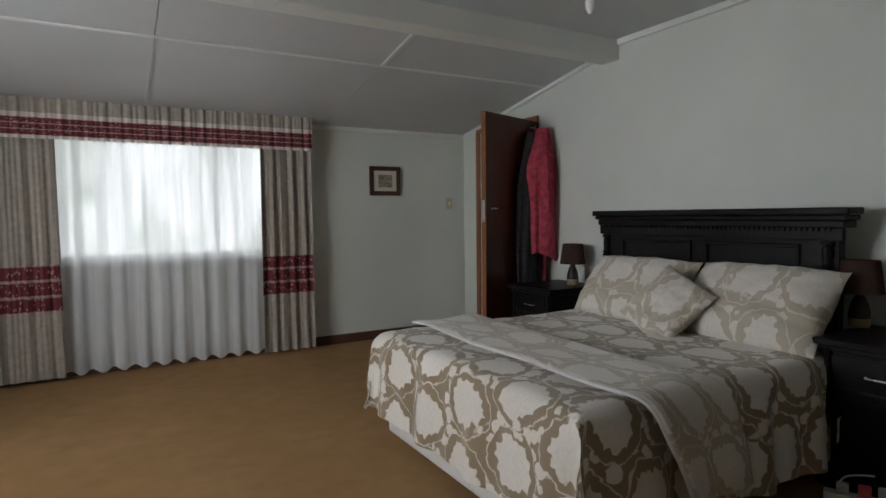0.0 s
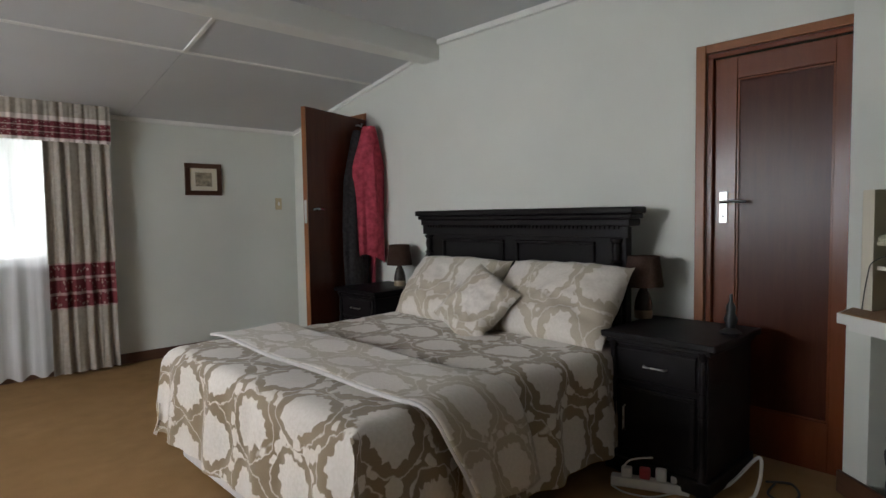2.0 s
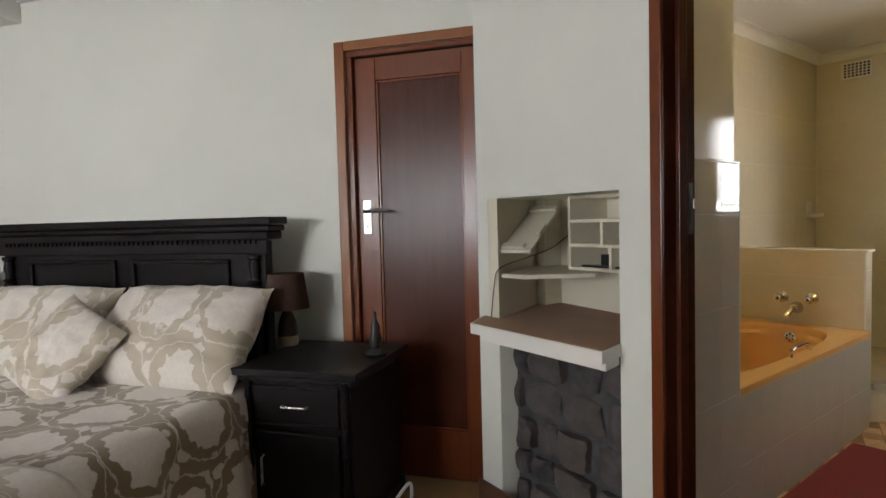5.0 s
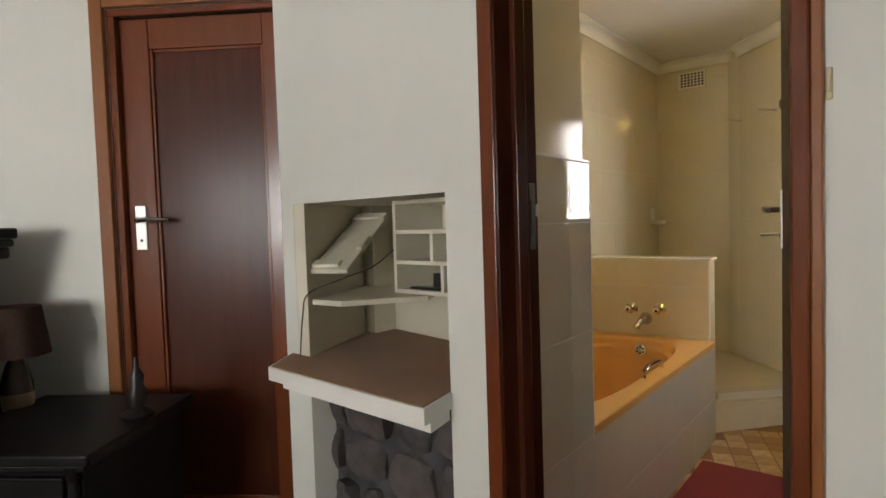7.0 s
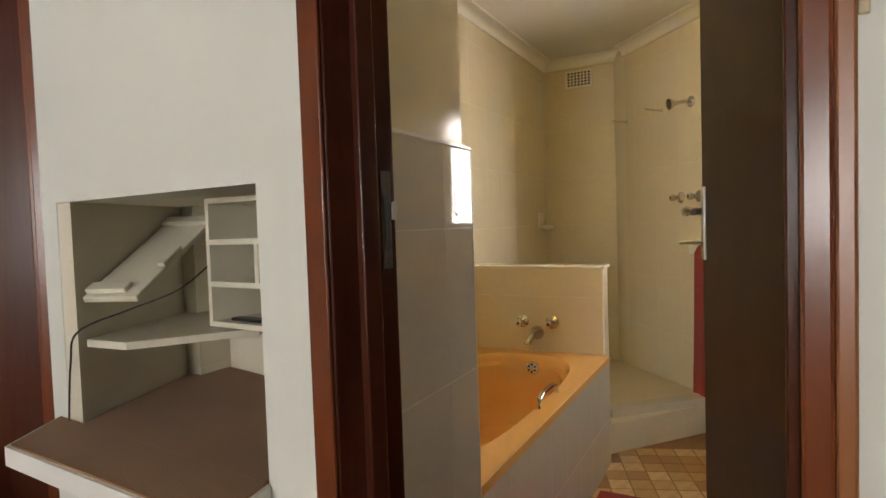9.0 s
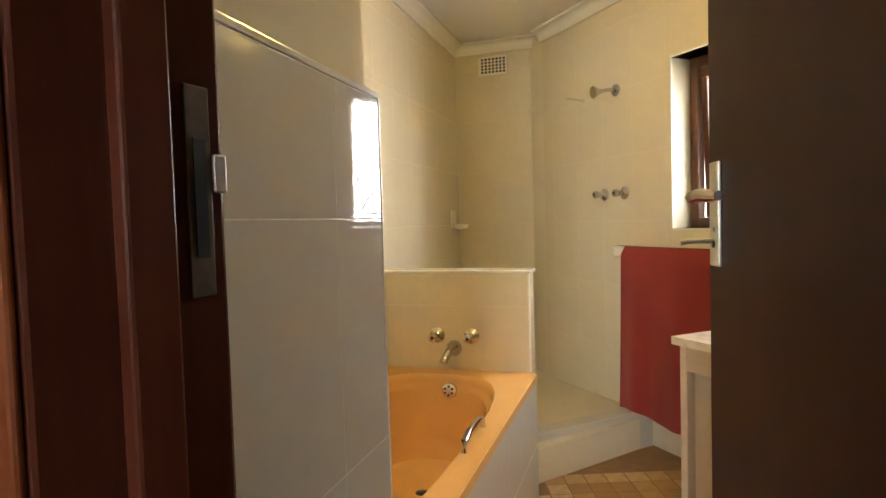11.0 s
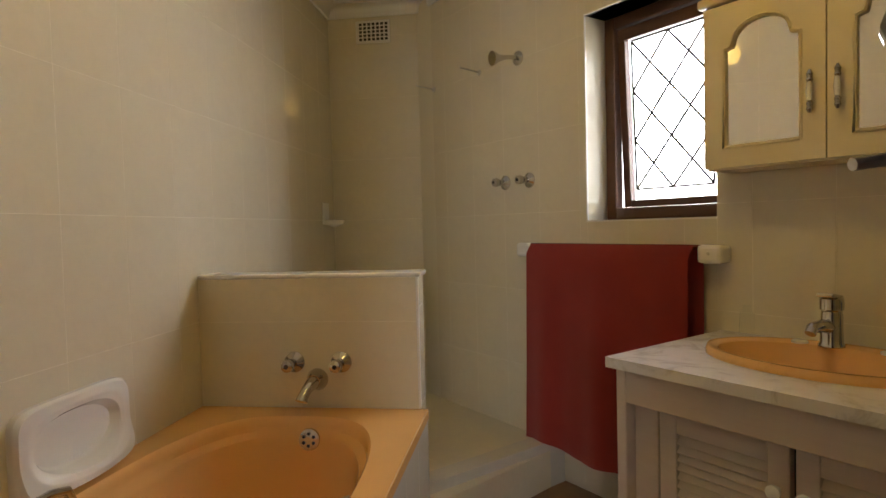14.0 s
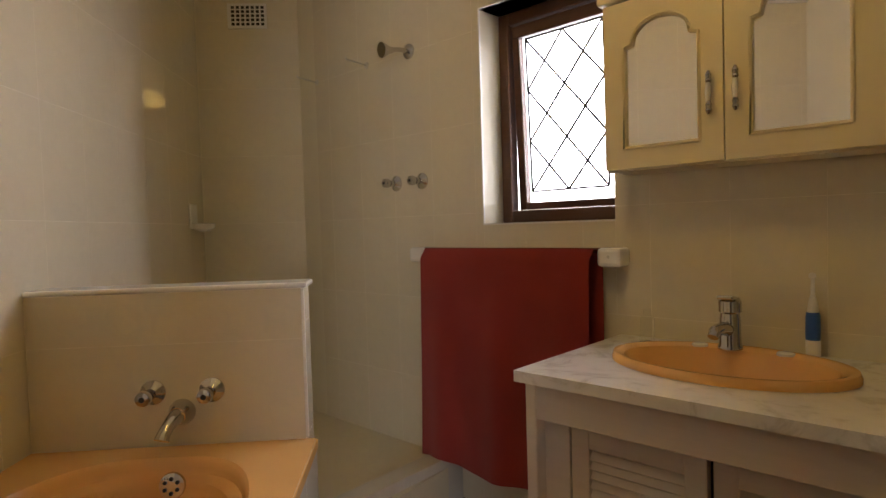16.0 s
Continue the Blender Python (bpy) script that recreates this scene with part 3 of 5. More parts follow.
# ---- doors ----
def lever(parent, x, z, side, sx, m=I4):
    """A lever handle on a long plate; side: which y way it faces, sx: which x way the lever points."""
    pl = box_part("handle_plate", parent, M['steel'], x - 0.021, x + 0.021, min(0, side * 0.006), max(0, side * 0.006), z - 0.11, z + 0.055, 0.002, "brushed steel lock plate", m)
    tube_part("lever", pl, M['chrome'], [(x, side * 0.004, z), (x, side * 0.034, z), (x + sx * 0.012, side * 0.042, z), (x + sx * 0.06, side * 0.043, z + 0.003), (x + sx * 0.125, side * 0.038, z - 0.002)], [0.009, 0.009, 0.010, 0.009, 0.007])
    tube_part("keyhole", pl, M['darkplastic'], [(x, side * 0.003, z - 0.075), (x, side * 0.0075, z - 0.075)], 0.006)
    return pl


# closed panelled cupboard door: faces -x
e = thing("door_1", pose(EAST, 0, 0), "closed varnished mahogany door with one tall panel", "door", kind="structure")
box_part("architrave", e, M['orangewood'], -0.022, 0.004, 0.905, 0.955, 0, 2.13, 0.004)
box_part("architrave", e, M['orangewood'], -0.022, 0.004, 0.245, 0.904, 2.085, 2.13, 0.004)
box_part("jamb", e, M['redwood'], 0.003, 0.10, 0.875, 0.905, 0, 2.06, 0.003)
box_part("head_jamb", e, M['redwood'], 0.003, 0.10, 0.22, 0.905, 2.06, 2.085, 0.003)
box_part("stile", e, M['redwood'], 0.03, 0.07, 0.765, 0.875, 0.01, 2.055, 0.003)
box_part("stile", e, M['redwood'], 0.03, 0.07, 0.215, 0.335, 0.01, 2.055, 0.003)
box_part("rail", e, M['redwood'], 0.03, 0.07, 0.335, 0.765, 1.945, 2.055, 0.003)
box_part("rail", e, M['redwood'], 0.03, 0.07, 0.335, 0.765, 0.01, 0.25, 0.003)
box_part("panel", e, M['mahogany'], 0.045, 0.058, 0.33, 0.77, 0.245, 1.95, 0)
for y0, y1, z0, z1 in ((0.335, 0.347, 0.25, 1.945), (0.753, 0.765, 0.25, 1.945), (0.347, 0.753, 0.25, 0.262), (0.347, 0.753, 1.933, 1.945)):
    box_part("bead", e, M['redwood'], 0.036, 0.046, y0, y1, z0, z1, 0.003)
lever(e, 0, 0, 1, 1, pose(0.03, 0.825, 1.315, 0, 0, 0) @ Matrix(((0, -1, 0, 0), (-1, 0, 0, 0), (0, 0, 1, 0), (0, 0, 0, 1))))

# open bedroom door, leaf hinged on the east wall
ang = math.degrees(math.atan2(3.656 - 3.935, 2.60 - 3.385))
e = thing("door_2", pose(3.385, 3.935, 0, 0, 0, ang), "open dark mahogany flush door with lighter edge", "door", kind="structure")
LF = 0.83
box_part("leaf", e, M['mahogany'], 0, LF - 0.006, -0.02, 0.02, 0.012, 2.125, 0.002)
box_part("lipping", e, M['orangewood'], LF - 0.006, LF, -0.02, 0.02, 0.012, 2.125, 0.001, "lighter varnished edge")
lever(e, LF - 0.06, 1.33, 1, -1)
lever(e, LF - 0.06, 1.33, -1, -1)
box_part("strike", e, M['steel'], LF, LF + 0.002, -0.012, 0.012, 1.22, 1.40, 0, "steel lock face plate")
e = thing("door_frame", pose(EAST, 0, 0), "varnished timber door frame of the hall doorway", "door frame", kind="structure")
box_part("architrave", e, M['orangewood'], -0.02, 0.14, 4.90, 4.965, 0, 2.19, 0.004)
box_part("architrave", e, M['orangewood'], -0.02, 0.14, 3.925, 3.96, 0, 2.19, 0.004)
box_part("architrave", e, M['orangewood'], -0.02, 0.14, 3.96, 4.90, 2.145, 2.19, 0.004)


def garment(name, m, w, z0, z1, depth, material, seed, label, cat):
    bm = bmesh.new()
    rnd = random.Random(seed)
    ph = [rnd.uniform(0, 6.28) for _ in range(5)]

    def fn(u, v):
        a = 2 * math.pi * u
        spread = 0.16 + 0.84 * min(1.0, (1 - v) * 3.2) ** 0.7 * (0.8 + 0.2 * math.sin(3.0 * v + ph[4]))
        x = w / 2 * spread * math.cos(a) + 0.02 * math.sin(4 * v + ph[3])
        y = depth * (0.35 + 0.65 * spread) * math.sin(a)
        rip = 0.016 * math.sin(5 * a + ph[0] + 2 * v) + 0.010 * math.sin(9 * a + ph[1] - 3 * v)
        return (x * (1 + rip * 2.5), y * (1 + rip * 14), z0 + (z1 - z0) * v + (0.045 * math.sin(a * 2 + ph[2]) if v < 0.02 else 0))
    bm_grid(bm, 48, 26, fn)
    bmesh.ops.remove_doubles(bm, verts=bm.verts, dist=1e-5)
    return single(name, bm, material, m, label, cat, smooth=True)


dm = pose(3.385, 3.935, 0, 0, 0, ang)
garment("dressing_gown", dm @ pose(0.27, 0.085, 0), 0.34, 0.62, 2.0, 0.055, M['greycloth'], 4, "dark grey garment hanging on the open door", "clothing")
garment("dressing_gown", dm @ pose(0.15, 0.155, 0), 0.42, 0.90, 2.04, 0.105, M['pinkcloth'], 8, "pink-red patterned gown hanging on the open door", "clothing")
bm = bmesh.new()
bm_tube(bm, [(0.14, 0.16, 0.95), (0.135, 0.155, 0.75), (0.14, 0.15, 0.56)], [0.022, 0.016, 0.02], 10)
single("sash", bm, M['pinkcloth'], dm, "pink-red sash hanging below the gown", "clothing", smooth=True)
bm = bmesh.new()
bm_tube(bm, [(0.16, 0.018, 2.06), (0.16, 0.05, 2.06), (0.16, 0.075, 2.045), (0.16, 0.085, 2.07)], 0.007)
single("coat_hook", bm, M['steel'], dm, "steel coat hook on the door", "hook", smooth=True)

# ---- bed ----
BX0, BX1, BY0, BY1, BT = 1.24, 3.10, 1.10, 2.74, 0.60
bed = thing("bed", pose(0, 0, 0), "double bed with tall black wooden headboard", "bed")
box_part("base", bed, M['base_white'], BX0 + 0.04, BX1, BY0 + 0.05, BY1 - 0.05, 0.04, 0.34, 0.02, "white fabric bed base")
box_part("mattress", bed, M['base_white'], BX0 + 0.03, BX1, BY0 + 0.04, BY1 - 0.04, 0.34, BT - 0.03, 0.05)
HB0, HB1 = 1.20, 2.87
box_part("headboard_panel", bed, M['black'], 3.14, 3.20, HB0 + 0.02, HB1 - 0.02, 0.3, 1.19, 0.004, "black stained headboard")
for i, (x, dy, z0, z1) in enumerate(((3.085, 0.045, 1.262, 1.30), (3.10, 0.03, 1.235, 1.262), (3.115, 0.012, 1.195, 1.235))):
    box_part("cornice", bed, M['black'], x, 3.24, HB0 - dy, HB1 + dy, z0, z1, 0.008)
box_part("frieze", bed, M['black'], 3.125, 3.141, HB0, HB1, 1.13, 1.195, 0.004)
for k in range(54):
    y = HB0 + 0.06 + k * (HB1 - HB0 - 0.12) / 53
    box_part("dentil", bed, M['black'], 3.115, 3.127, y - 0.007, y + 0.007, 1.178, 1.197, 0)
for y0, y1 in ((HB0 + 0.21, (HB0 + HB1) / 2 - 0.05), ((HB0 + HB1) / 2 + 0.05, HB1 - 0.21)):
    for a, b, c, d in ((y0, y1, 1.085, 1.105), (y0, y1, 0.62, 0.64), (y0, y0 + 0.02, 0.64, 1.085), (y1 - 0.02, y1, 0.64, 1.085)):
        box_part("moulding", bed, M['black'], 3.122, 3.142, a, b, c, d, 0.005)
for y in (HB0 + 0.07, HB1 - 0.07):
    prof = [(0.030, 0.5), (0.030, 0.98), (0.022, 0.99), (0.034, 1.0), (0.022, 1.01), (0.020, 1.03), (0.027, 1.06), (0.020, 1.10), (0.032, 1.11), (0.032, 1.125)]
    lathe_part("turned_post", bed, M['black'], prof, pose(3.125, y, 0))
for y in (BY0 + 0.15, BY1 - 0.15):
    for x in (BX0 + 0.15, BX1 - 0.15):
        lathe_part("leg", bed, M['black'], [(0.03, 0.0), (0.04, 0.05)], pose(x, y, 0), n=12)


def cloth_top(x0, x1, y0, y1, top, drop_near, drop_far, drop_foot, material, name, label, cat, seed, off, nx=70, ny=70, foot=True):
    """A cover laid over the bed: rounded over the edges, hanging with soft folds."""
    ly = drop_near + (y1 - y0) + drop_far
    lx = (x1 - x0) + (drop_foot if foot else 0)
    nz = noise.noise

    def over(s, lo, hi, r=0.09):
        """Along-length s to (coordinate, fall), rounding over both edges."""
        if s < lo:
            d = lo - s
            a = min(d / r, math.pi / 2)
            return (lo - r * math.sin(a) * 0.9 - max(0, d - r * 1.57) * 0.10, r * (1 - math.cos(a)) + max(0, d - r * 1.57))
        if s > hi:
            d = s - hi
            a = min(d / r, math.pi / 2)
            return (hi + r * math.sin(a) * 0.9 + max(0, d - r * 1.57) * 0.10, r * (1 - math.cos(a)) + max(0, d - r * 1.57))
        return (s, 0.0)

    def fn(u, v):
        sx = x1 - u * lx
        sy = y0 - drop_near + v * ly
        x, fx = over(sx, x0 + 0.09, 99) if foot else (sx, 0)
        y, fy = over(sy, y0 + 0.07, y1 - 0.07)
        f = max(fx, fy) if min(fx, fy) < 0.05 else (fx ** 4 + fy ** 4) ** 0.25
        wob = 0.010 * nz(Vector((sx * 5, sy * 5, seed))) + 0.005 * nz(Vector((sx * 13, sy * 13, seed + 3)))
        z = top - f + (wob * 0.9 if f < 0.06 else 0)
        fold = min(1, f / 0.25)
        if fy > 0.06:
            y += (-1 if sy < y0 + 0.1 else 1) * fold * (0.020 * math.sin(sx * 17 + seed) + 0.012 * math.sin(sx * 31 + 2))
        if fx > 0.06:
            x -= fold * (0.014 * math.sin(sy * 15 + seed) + 0.010 * math.sin(sy * 27 + 1))
        return (x - off * (1 if fx > 0.02 else 0), y - off * (1 if sy < y0 + 0.07 else (-1 if sy > y1 - 0.07 else 0)), max(0.04, z + off))
    bm = bmesh.new()
    bm_grid(bm, nx, ny, fn, lambda u, v: (u * lx, v * ly))
    return single(name, bm, material, I4, label, cat, smooth=True)


cloth_top(BX0 - 0.02, 3.02, BY0 - 0.03, BY1 + 0.03, BT + 0.015, 0.46, 0.32, 0.40, M['damask'], "bedspread", "cream and taupe damask bedspread over the bed", "bedspread", 1.5, 0.0, 90, 90)
bm = bmesh.new()


def throw_fn(u, v):
    s = v * 2.20
    y = BY0 - 0.06
    x = 1.47 + 0.41 * u + 0.012 * math.sin(9 * v) + 0.9 * max(0, 0.25 - v) * (1.0 - 0.35 * u)
    if s < 0.42:
        f = (0.42 - s) * 0.76
        return (x - 0.05 * f, y - 0.050 - 0.10 * f + 0.014 * math.sin(x * 22) * min(1, f * 6), BT - 0.03 - f)
    if s < 0.56:
        a = (s - 0.42) / 0.14 * math.pi / 2
        return (x, y + 0.045 - 0.09 * math.cos(a), BT - 0.03 + 0.072 * math.sin(a))
    return (x, y + 0.045 + (s - 0.56), BT + 0.042 + 0.006 * math.sin(7 * s + 5 * u) - (0.16 * max(0, s - 2.16)))


bm_grid(bm, 24, 60, throw_fn, lambda u, v: (u * 0.56, v * 2.2))
thr = single("throw", bm, M['throwcloth'], I4, "folded damask throw laid across the bed foot", "throw", smooth=True)
sol = thr.modifiers.new("thick", 'SOLIDIFY')
sol.thickness, sol.offset = 0.018, 1.0
bm = bmesh.new()
bm_tube(bm, [Vector(throw_fn(0.0, i / 60)) + Vector((-0.004, 0, 0.010)) for i in range(61)], 0.009, 8)
pp = part("piping", bm, M['base_white'], thr, "pale edging", smooth=True)


def pillow(name, m, w, h, t, material, seed, label, group=""):
    def fn(sgn):
        def g(u, v):
            a, b = 2 * u - 1, 2 * v - 1
            puff = ((1 - abs(a) ** 2.6) * (1 - abs(b) ** 2.6)) ** 0.55
            pinch = 1 - 0.07 * (1 - abs(a * b) ** 3) * (abs(a) ** 5 + abs(b) ** 5) - 0.03 * abs(a * b) ** 8
            edge = max(abs(a), abs(b))
            pleat = 0.010 * math.sin((14 if abs(a) > abs(b) else 19) * (b if abs(a) > abs(b) else a) + seed * 5) * max(0, edge - 0.55) * 2
            wr = 0.022 * noise.noise(Vector((a * 2.2, b * 2.2, seed))) + 0.010 * noise.noise(Vector((a * 6, b * 6, seed))) + pleat
            return (a * w / 2 * pinch, b * h / 2 * pinch, sgn * (t / 2 * puff) + wr * puff)
        return g
    bm = bmesh.new()
    bm_grid(bm, 44, 34, fn(1), lambda u, v: (u * w + seed, v * h))
    bm_grid(bm, 44, 34, fn(-1), lambda u, v: (u * w + seed, v * h))
    bmesh.ops.remove_doubles(bm, verts=bm.verts, dist=1e-4)
    return single(name, bm, material, m, label, "pillow", group, smooth=True)


pillow("pillow", pose(2.86, 2.31, 0.79, 0, -52, 0) @ pose(0, 0, 0, 0, 0, 90), 0.84, 0.50, 0.25, M['cushion'], 0.2, "cream damask pillow leaning on the headboard", "bed pillows")
pillow("pillow", pose(2.86, 1.50, 0.79, 0, -50, 0) @ pose(0, 0, 0, 0, 0, 90), 0.82, 0.52, 0.27, M['cushion'], 0.9, "cream damask pillow leaning on the headboard", "bed pillows")
pillow("scatter_cushion", pose(2.62, 1.86, 0.765, 0, -52, 6) @ pose(0, 0, 0, 0, 0, 62), 0.42, 0.42, 0.15, M['cushion'], 1.7, "small damask scatter cushion tilted on its corner", "bed pillows")


# ---- nightstands and lamps ----
def nightstand(m, label):
    """Front faces -x, y across; local origin at the floor, front middle."""
    e = thing("nightstand", m, label, "nightstand", "nightstands beside the bed")
    hw, dp, h = 0.235, 0.50, 0.70
    box_part("top", e, M['black'], -0.035, dp + 0.02, -hw - 0.04, hw + 0.04, h - 0.03, h, 0.006)
    box_part("top_moulding", e, M['black'], -0.018, dp, -hw - 0.018, hw + 0.018, h - 0.055, h - 0.03, 0.008)
    box_part("body", e, M['black'], 0, dp, -hw, hw, 0.09, h - 0.055, 0.003)
    box_part("plinth", e, M['black'], -0.02, dp, -hw - 0.02, hw + 0.02, 0.02, 0.09, 0.008)
    d = box_part("drawer", e, M['black'], -0.012, 0.0, -hw + 0.05, hw - 0.05, 0.485, 0.625, 0.004)
    for a, b, c, dd in ((-hw + 0.045, hw - 0.045, 0.622, 0.634), (-hw + 0.045, hw - 0.045, 0.476, 0.488)):
        box_part("bead", d, M['black'], -0.018, -0.006, a, b, c, dd, 0.003)
    tube_part("handle", d, M['steel'], [(-0.010, -0.055, 0.555), (-0.03, -0.05, 0.555), (-0.03, 0.05, 0.555), (-0.010, 0.055, 0.555)], 0.005, "slim steel bar handle")
    d = box_part("door", e, M['black'], -0.012, 0.0, -hw + 0.05, hw - 0.05, 0.12, 0.45, 0.004)
    for a, b, c, dd in ((-hw + 0.05, hw - 0.05, 0.43, 0.45), (-hw + 0.05, hw - 0.05, 0.12, 0.14), (-hw + 0.05, -hw + 0.075, 0.14, 0.43), (hw - 0.075, hw - 0.05, 0.14, 0.43)):
        box_part("bead", d, M['black'], -0.018, -0.006, a, b, c, dd, 0.004)
    tube_part("handle", d, M['steel'], [(-0.012, hw - 0.085, 0.23), (-0.028, hw - 0.085, 0.235), (-0.028, hw - 0.085, 0.345), (-0.012, hw - 0.085, 0.35)], 0.005, "slim steel bar handle")
    for y in (-hw + 0.022, hw - 0.022):
        lathe_part("turned_column", e, M['black'], [(0.018, 0.09), (0.018, 0.14), (0.012, 0.15), (0.016, 0.25), (0.012, 0.36), (0.019, 0.375), (0.012, 0.39), (0.018, 0.42), (0.018, 0.47), (0.011, 0.48), (0.017, 0.55), (0.011, 0.62), (0.018, 0.63), (0.018, 0.66)], pose(-0.008, y, 0), n=14)
    for y in (-hw + 0.04, hw - 0.04):
        for x in (0.04, dp - 0.04):
            lathe_part("foot", e, M['black'], [(0.03, 0), (0.035, 0.012), (0.03, 0.022)], pose(x, y, 0), n=12)
    return e


NSX, NSY = 2.77, 0.86
nightstand(pose(NSX, NSY, 0), "black stained nightstand with drawer and cupboard door")
nightstand(pose(2.86, 3.36, 0), "black stained nightstand partly behind the bed")


def table_lamp(m, label):
    e = thing("table_lamp", m, label, "table lamp", "bedside lamps")
    lathe_part("foot", e, M['ceramic_sand'], [(0.044, 0.0), (0.047, 0.008), (0.048, 0.042), (0.047, 0.046)], label="sandy unglazed lower band")
    lathe_part("base", e, M['ceramic_dark'], [(0.047, 0.046), (0.046, 0.077), (0.039, 0.11), (0.029, 0.14), (0.020, 0.158), (0.019, 0.17)])
    lathe_part("neck", e, M['gold'], [(0.009, 0.17), (0.009, 0.22)], n=12)
    bm = bmesh.new()
    n = 32
    ro, ri = [], []
    for r, z in ((0.104, 0.172), (0.082, 0.335)):
        ro.append([bm.verts.new((r * math.cos(2 * math.pi * i / n), r * math.sin(2 * math.pi * i / n), z)) for i in range(n)])
        ri.append([bm.verts.new(((r - 0.003) * math.cos(2 * math.pi * i / n), (r - 0.003) * math.sin(2 * math.pi * i / n), z)) for i in range(n)])
    for i in range(n):
        j = (i + 1) % n
        bm.faces.new((ro[0][i], ro[0][j], ro[1][j], ro[1][i]))
        bm.faces.new((ri[0][j], ri[0][i], ri[1][i], ri[1][j]))
        bm.faces.new((ro[0][j], ro[0][i], ri[0][i], ri[0][j]))
        bm.faces.new((ro[1][i], ro[1][j], ri[1][j], ri[1][i]))
    part("shade", bm, M['shade'], e, "dark brown fabric shade", smooth=True)
    return e


table_lamp(pose(3.17, 1.135, 0.70), "brown table lamp with fabric shade on the nightstand")
table_lamp(pose(3.22, 3.27, 0.70), "brown table lamp with fabric shade on the far nightstand")

# power strip with plugs and cable on the carpet
e = thing("power_strip", pose(2.72, 0.865, 0, 0, 0, -65.5), "white multi-plug power strip on the carpet", "power strip")
box_part("body", e, M['whiteplastic'], -0.17, 0.17, -0.028, 0.028, 0.0, 0.045, 0.006)
for x, mt, h in ((-0.10, 'whiteplastic', 0.045), (-0.02, 'redplastic', 0.05), (0.05, 'whiteplastic', 0.055), (0.115, 'whiteplastic', 0.035)):
    box_part("plug", e, M[mt], x - 0.024, x + 0.024, -0.02, 0.02, 0.045, 0.045 + h, 0.008)
box_part("switch", e, M['redplastic'], 0.142, 0.158, -0.01, 0.01, 0.045, 0.05, 0.001)


def cable(pts, r, material, label):
    c = []
    P = [Vector(p) for p in pts]
    for i in range(len(P) - 1):
        p0, p1, p2, p3 = P[max(i - 1, 0)], P[i], P[i + 1], P[min(i + 2, len(P) - 1)]
        for s in range(8):
            t = s / 8
            c.append(0.5 * ((2 * p1) + (p2 - p0) * t + (2 * p0 - 5 * p1 + 4 * p2 - p3) * t * t + (3 * p1 - p0 - 3 * p2 + p3) * t ** 3))
    c.append(P[-1])
    bm = bmesh.new()
    bm_tube(bm, c, r, 6)
    return single("cable", bm, material, I4, label, "cable", smooth=True)


cable([(2.79, 0.71, 0.025), (2.86, 0.66, 0.012), (2.95, 0.60, 0.03), (3.10, 0.53, 0.13), (3.05, 0.50, 0.08), (2.95, 0.49, 0.02), (2.90, 0.50, 0.01)], 0.008, M['whiteplastic'], "white cable of the power strip")
cable([(2.65, 0.96, 0.09), (2.68, 0.93, 0.13), (2.78, 0.84, 0.13), (2.82, 0.76, 0.09)], 0.004, M['whiteplastic'], "white plug lead over the power strip")
cable([(2.62, 1.0, 0.006), (2.60, 0.92, 0.005), (2.64, 0.82, 0.005), (2.74, 0.76, 0.006)], 0.004, M['whiteplastic'], "white lead lying on the carpet")
cable([(3.12, 0.50, 0.02), (3.2, 0.42, 0.008), (3.10, 0.36, 0.008), (3.0, 0.38, 0.008), (3.02, 0.46, 0.01), (3.15, 0.47, 0.015)], 0.006, M['cable'], "dark coiled cable on the carpet")
# small dark figure on the nightstand
bm = bmesh.new()
bm_lathe(bm, [(0.045, 0), (0.05, 0.01), (0.02, 0.03), (0.03, 0.07), (0.018, 0.10), (0.022, 0.125), (0.008, 0.15), (0.006, 0.185)], 14)
single("ornament", bm, M['darkplastic'], pose(3.05, 0.64, 0.70), "small dark ornament on the nightstand", "ornament", smooth=True)

# ceiling bulb in the bedroom
e = thing("ceiling_light", pose(1.44, 1.23, FLAT), "bare white pendant bulb on a thin cord", "ceiling light")
lathe_part("holder", e, M['whiteplastic'], [(0.045, -0.012), (0.045, 0.0)], n=16)
tube_part("flex", e, M['whiteplastic'], [(0, 0, -0.01), (0, 0, -0.54)], 0.006)
lathe_part("bulb", e, M['porcelain'], [(0.008, -0.63), (0.018, -0.61), (0.020, -0.59), (0.014, -0.56), (0.013, -0.53)], n=14)

# ---- fireplace niche ----
nb = thing("niche_lining", FY, "cream painted board lining of the wall niche", "niche", kind="structure")
# local x = L, local y = -A
CX, CY = 2.43, 2.88                  # back left corner


def slab(name, parent, material, poly, z0, z1, label=""):
    bm = bmesh.new()
    bm_prism(bm, [(l, -a) for a, l in poly], z0, z1)
    return part(name, bm, material, parent, label)


B0 = DIAG + 0.13
slab("side_board", nb, M['cream'], [(DIAG + 0.001, 2.171), (CY, CX), (CY, CX + 0.03), (B0, 2.29), (B0 - 0.004, 2.2345), (DIAG + 0.001, 2.2345)], 0.8305, 1.3475)
slab("side_board_low", nb, M['cream'], [(B0, 2.171), (CY, CX), (CY, CX + 0.03), (B0, 2.215)], 0.0, 0.78)
slab("back_board", nb, M['cream'], [(CY, CX), (CY - 0.12, 1.45), (CY - 0.10, 1.45), (CY + 0.02, CX)], 0.0, 1.40)
slab("side_board", nb, M['cream'], [(B0, 1.531), (B0, 1.50), (CY - 0.12, 1.45), (CY - 0.12, 1.48)], 0.0, 1.40)
slab("top_board", nb, M['cream'], [(B0, 2.31), (CY + 0.03, CX + 0.05), (CY - 0.09, 1.43), (B0, 1.49)], 1.3478, 1.38)

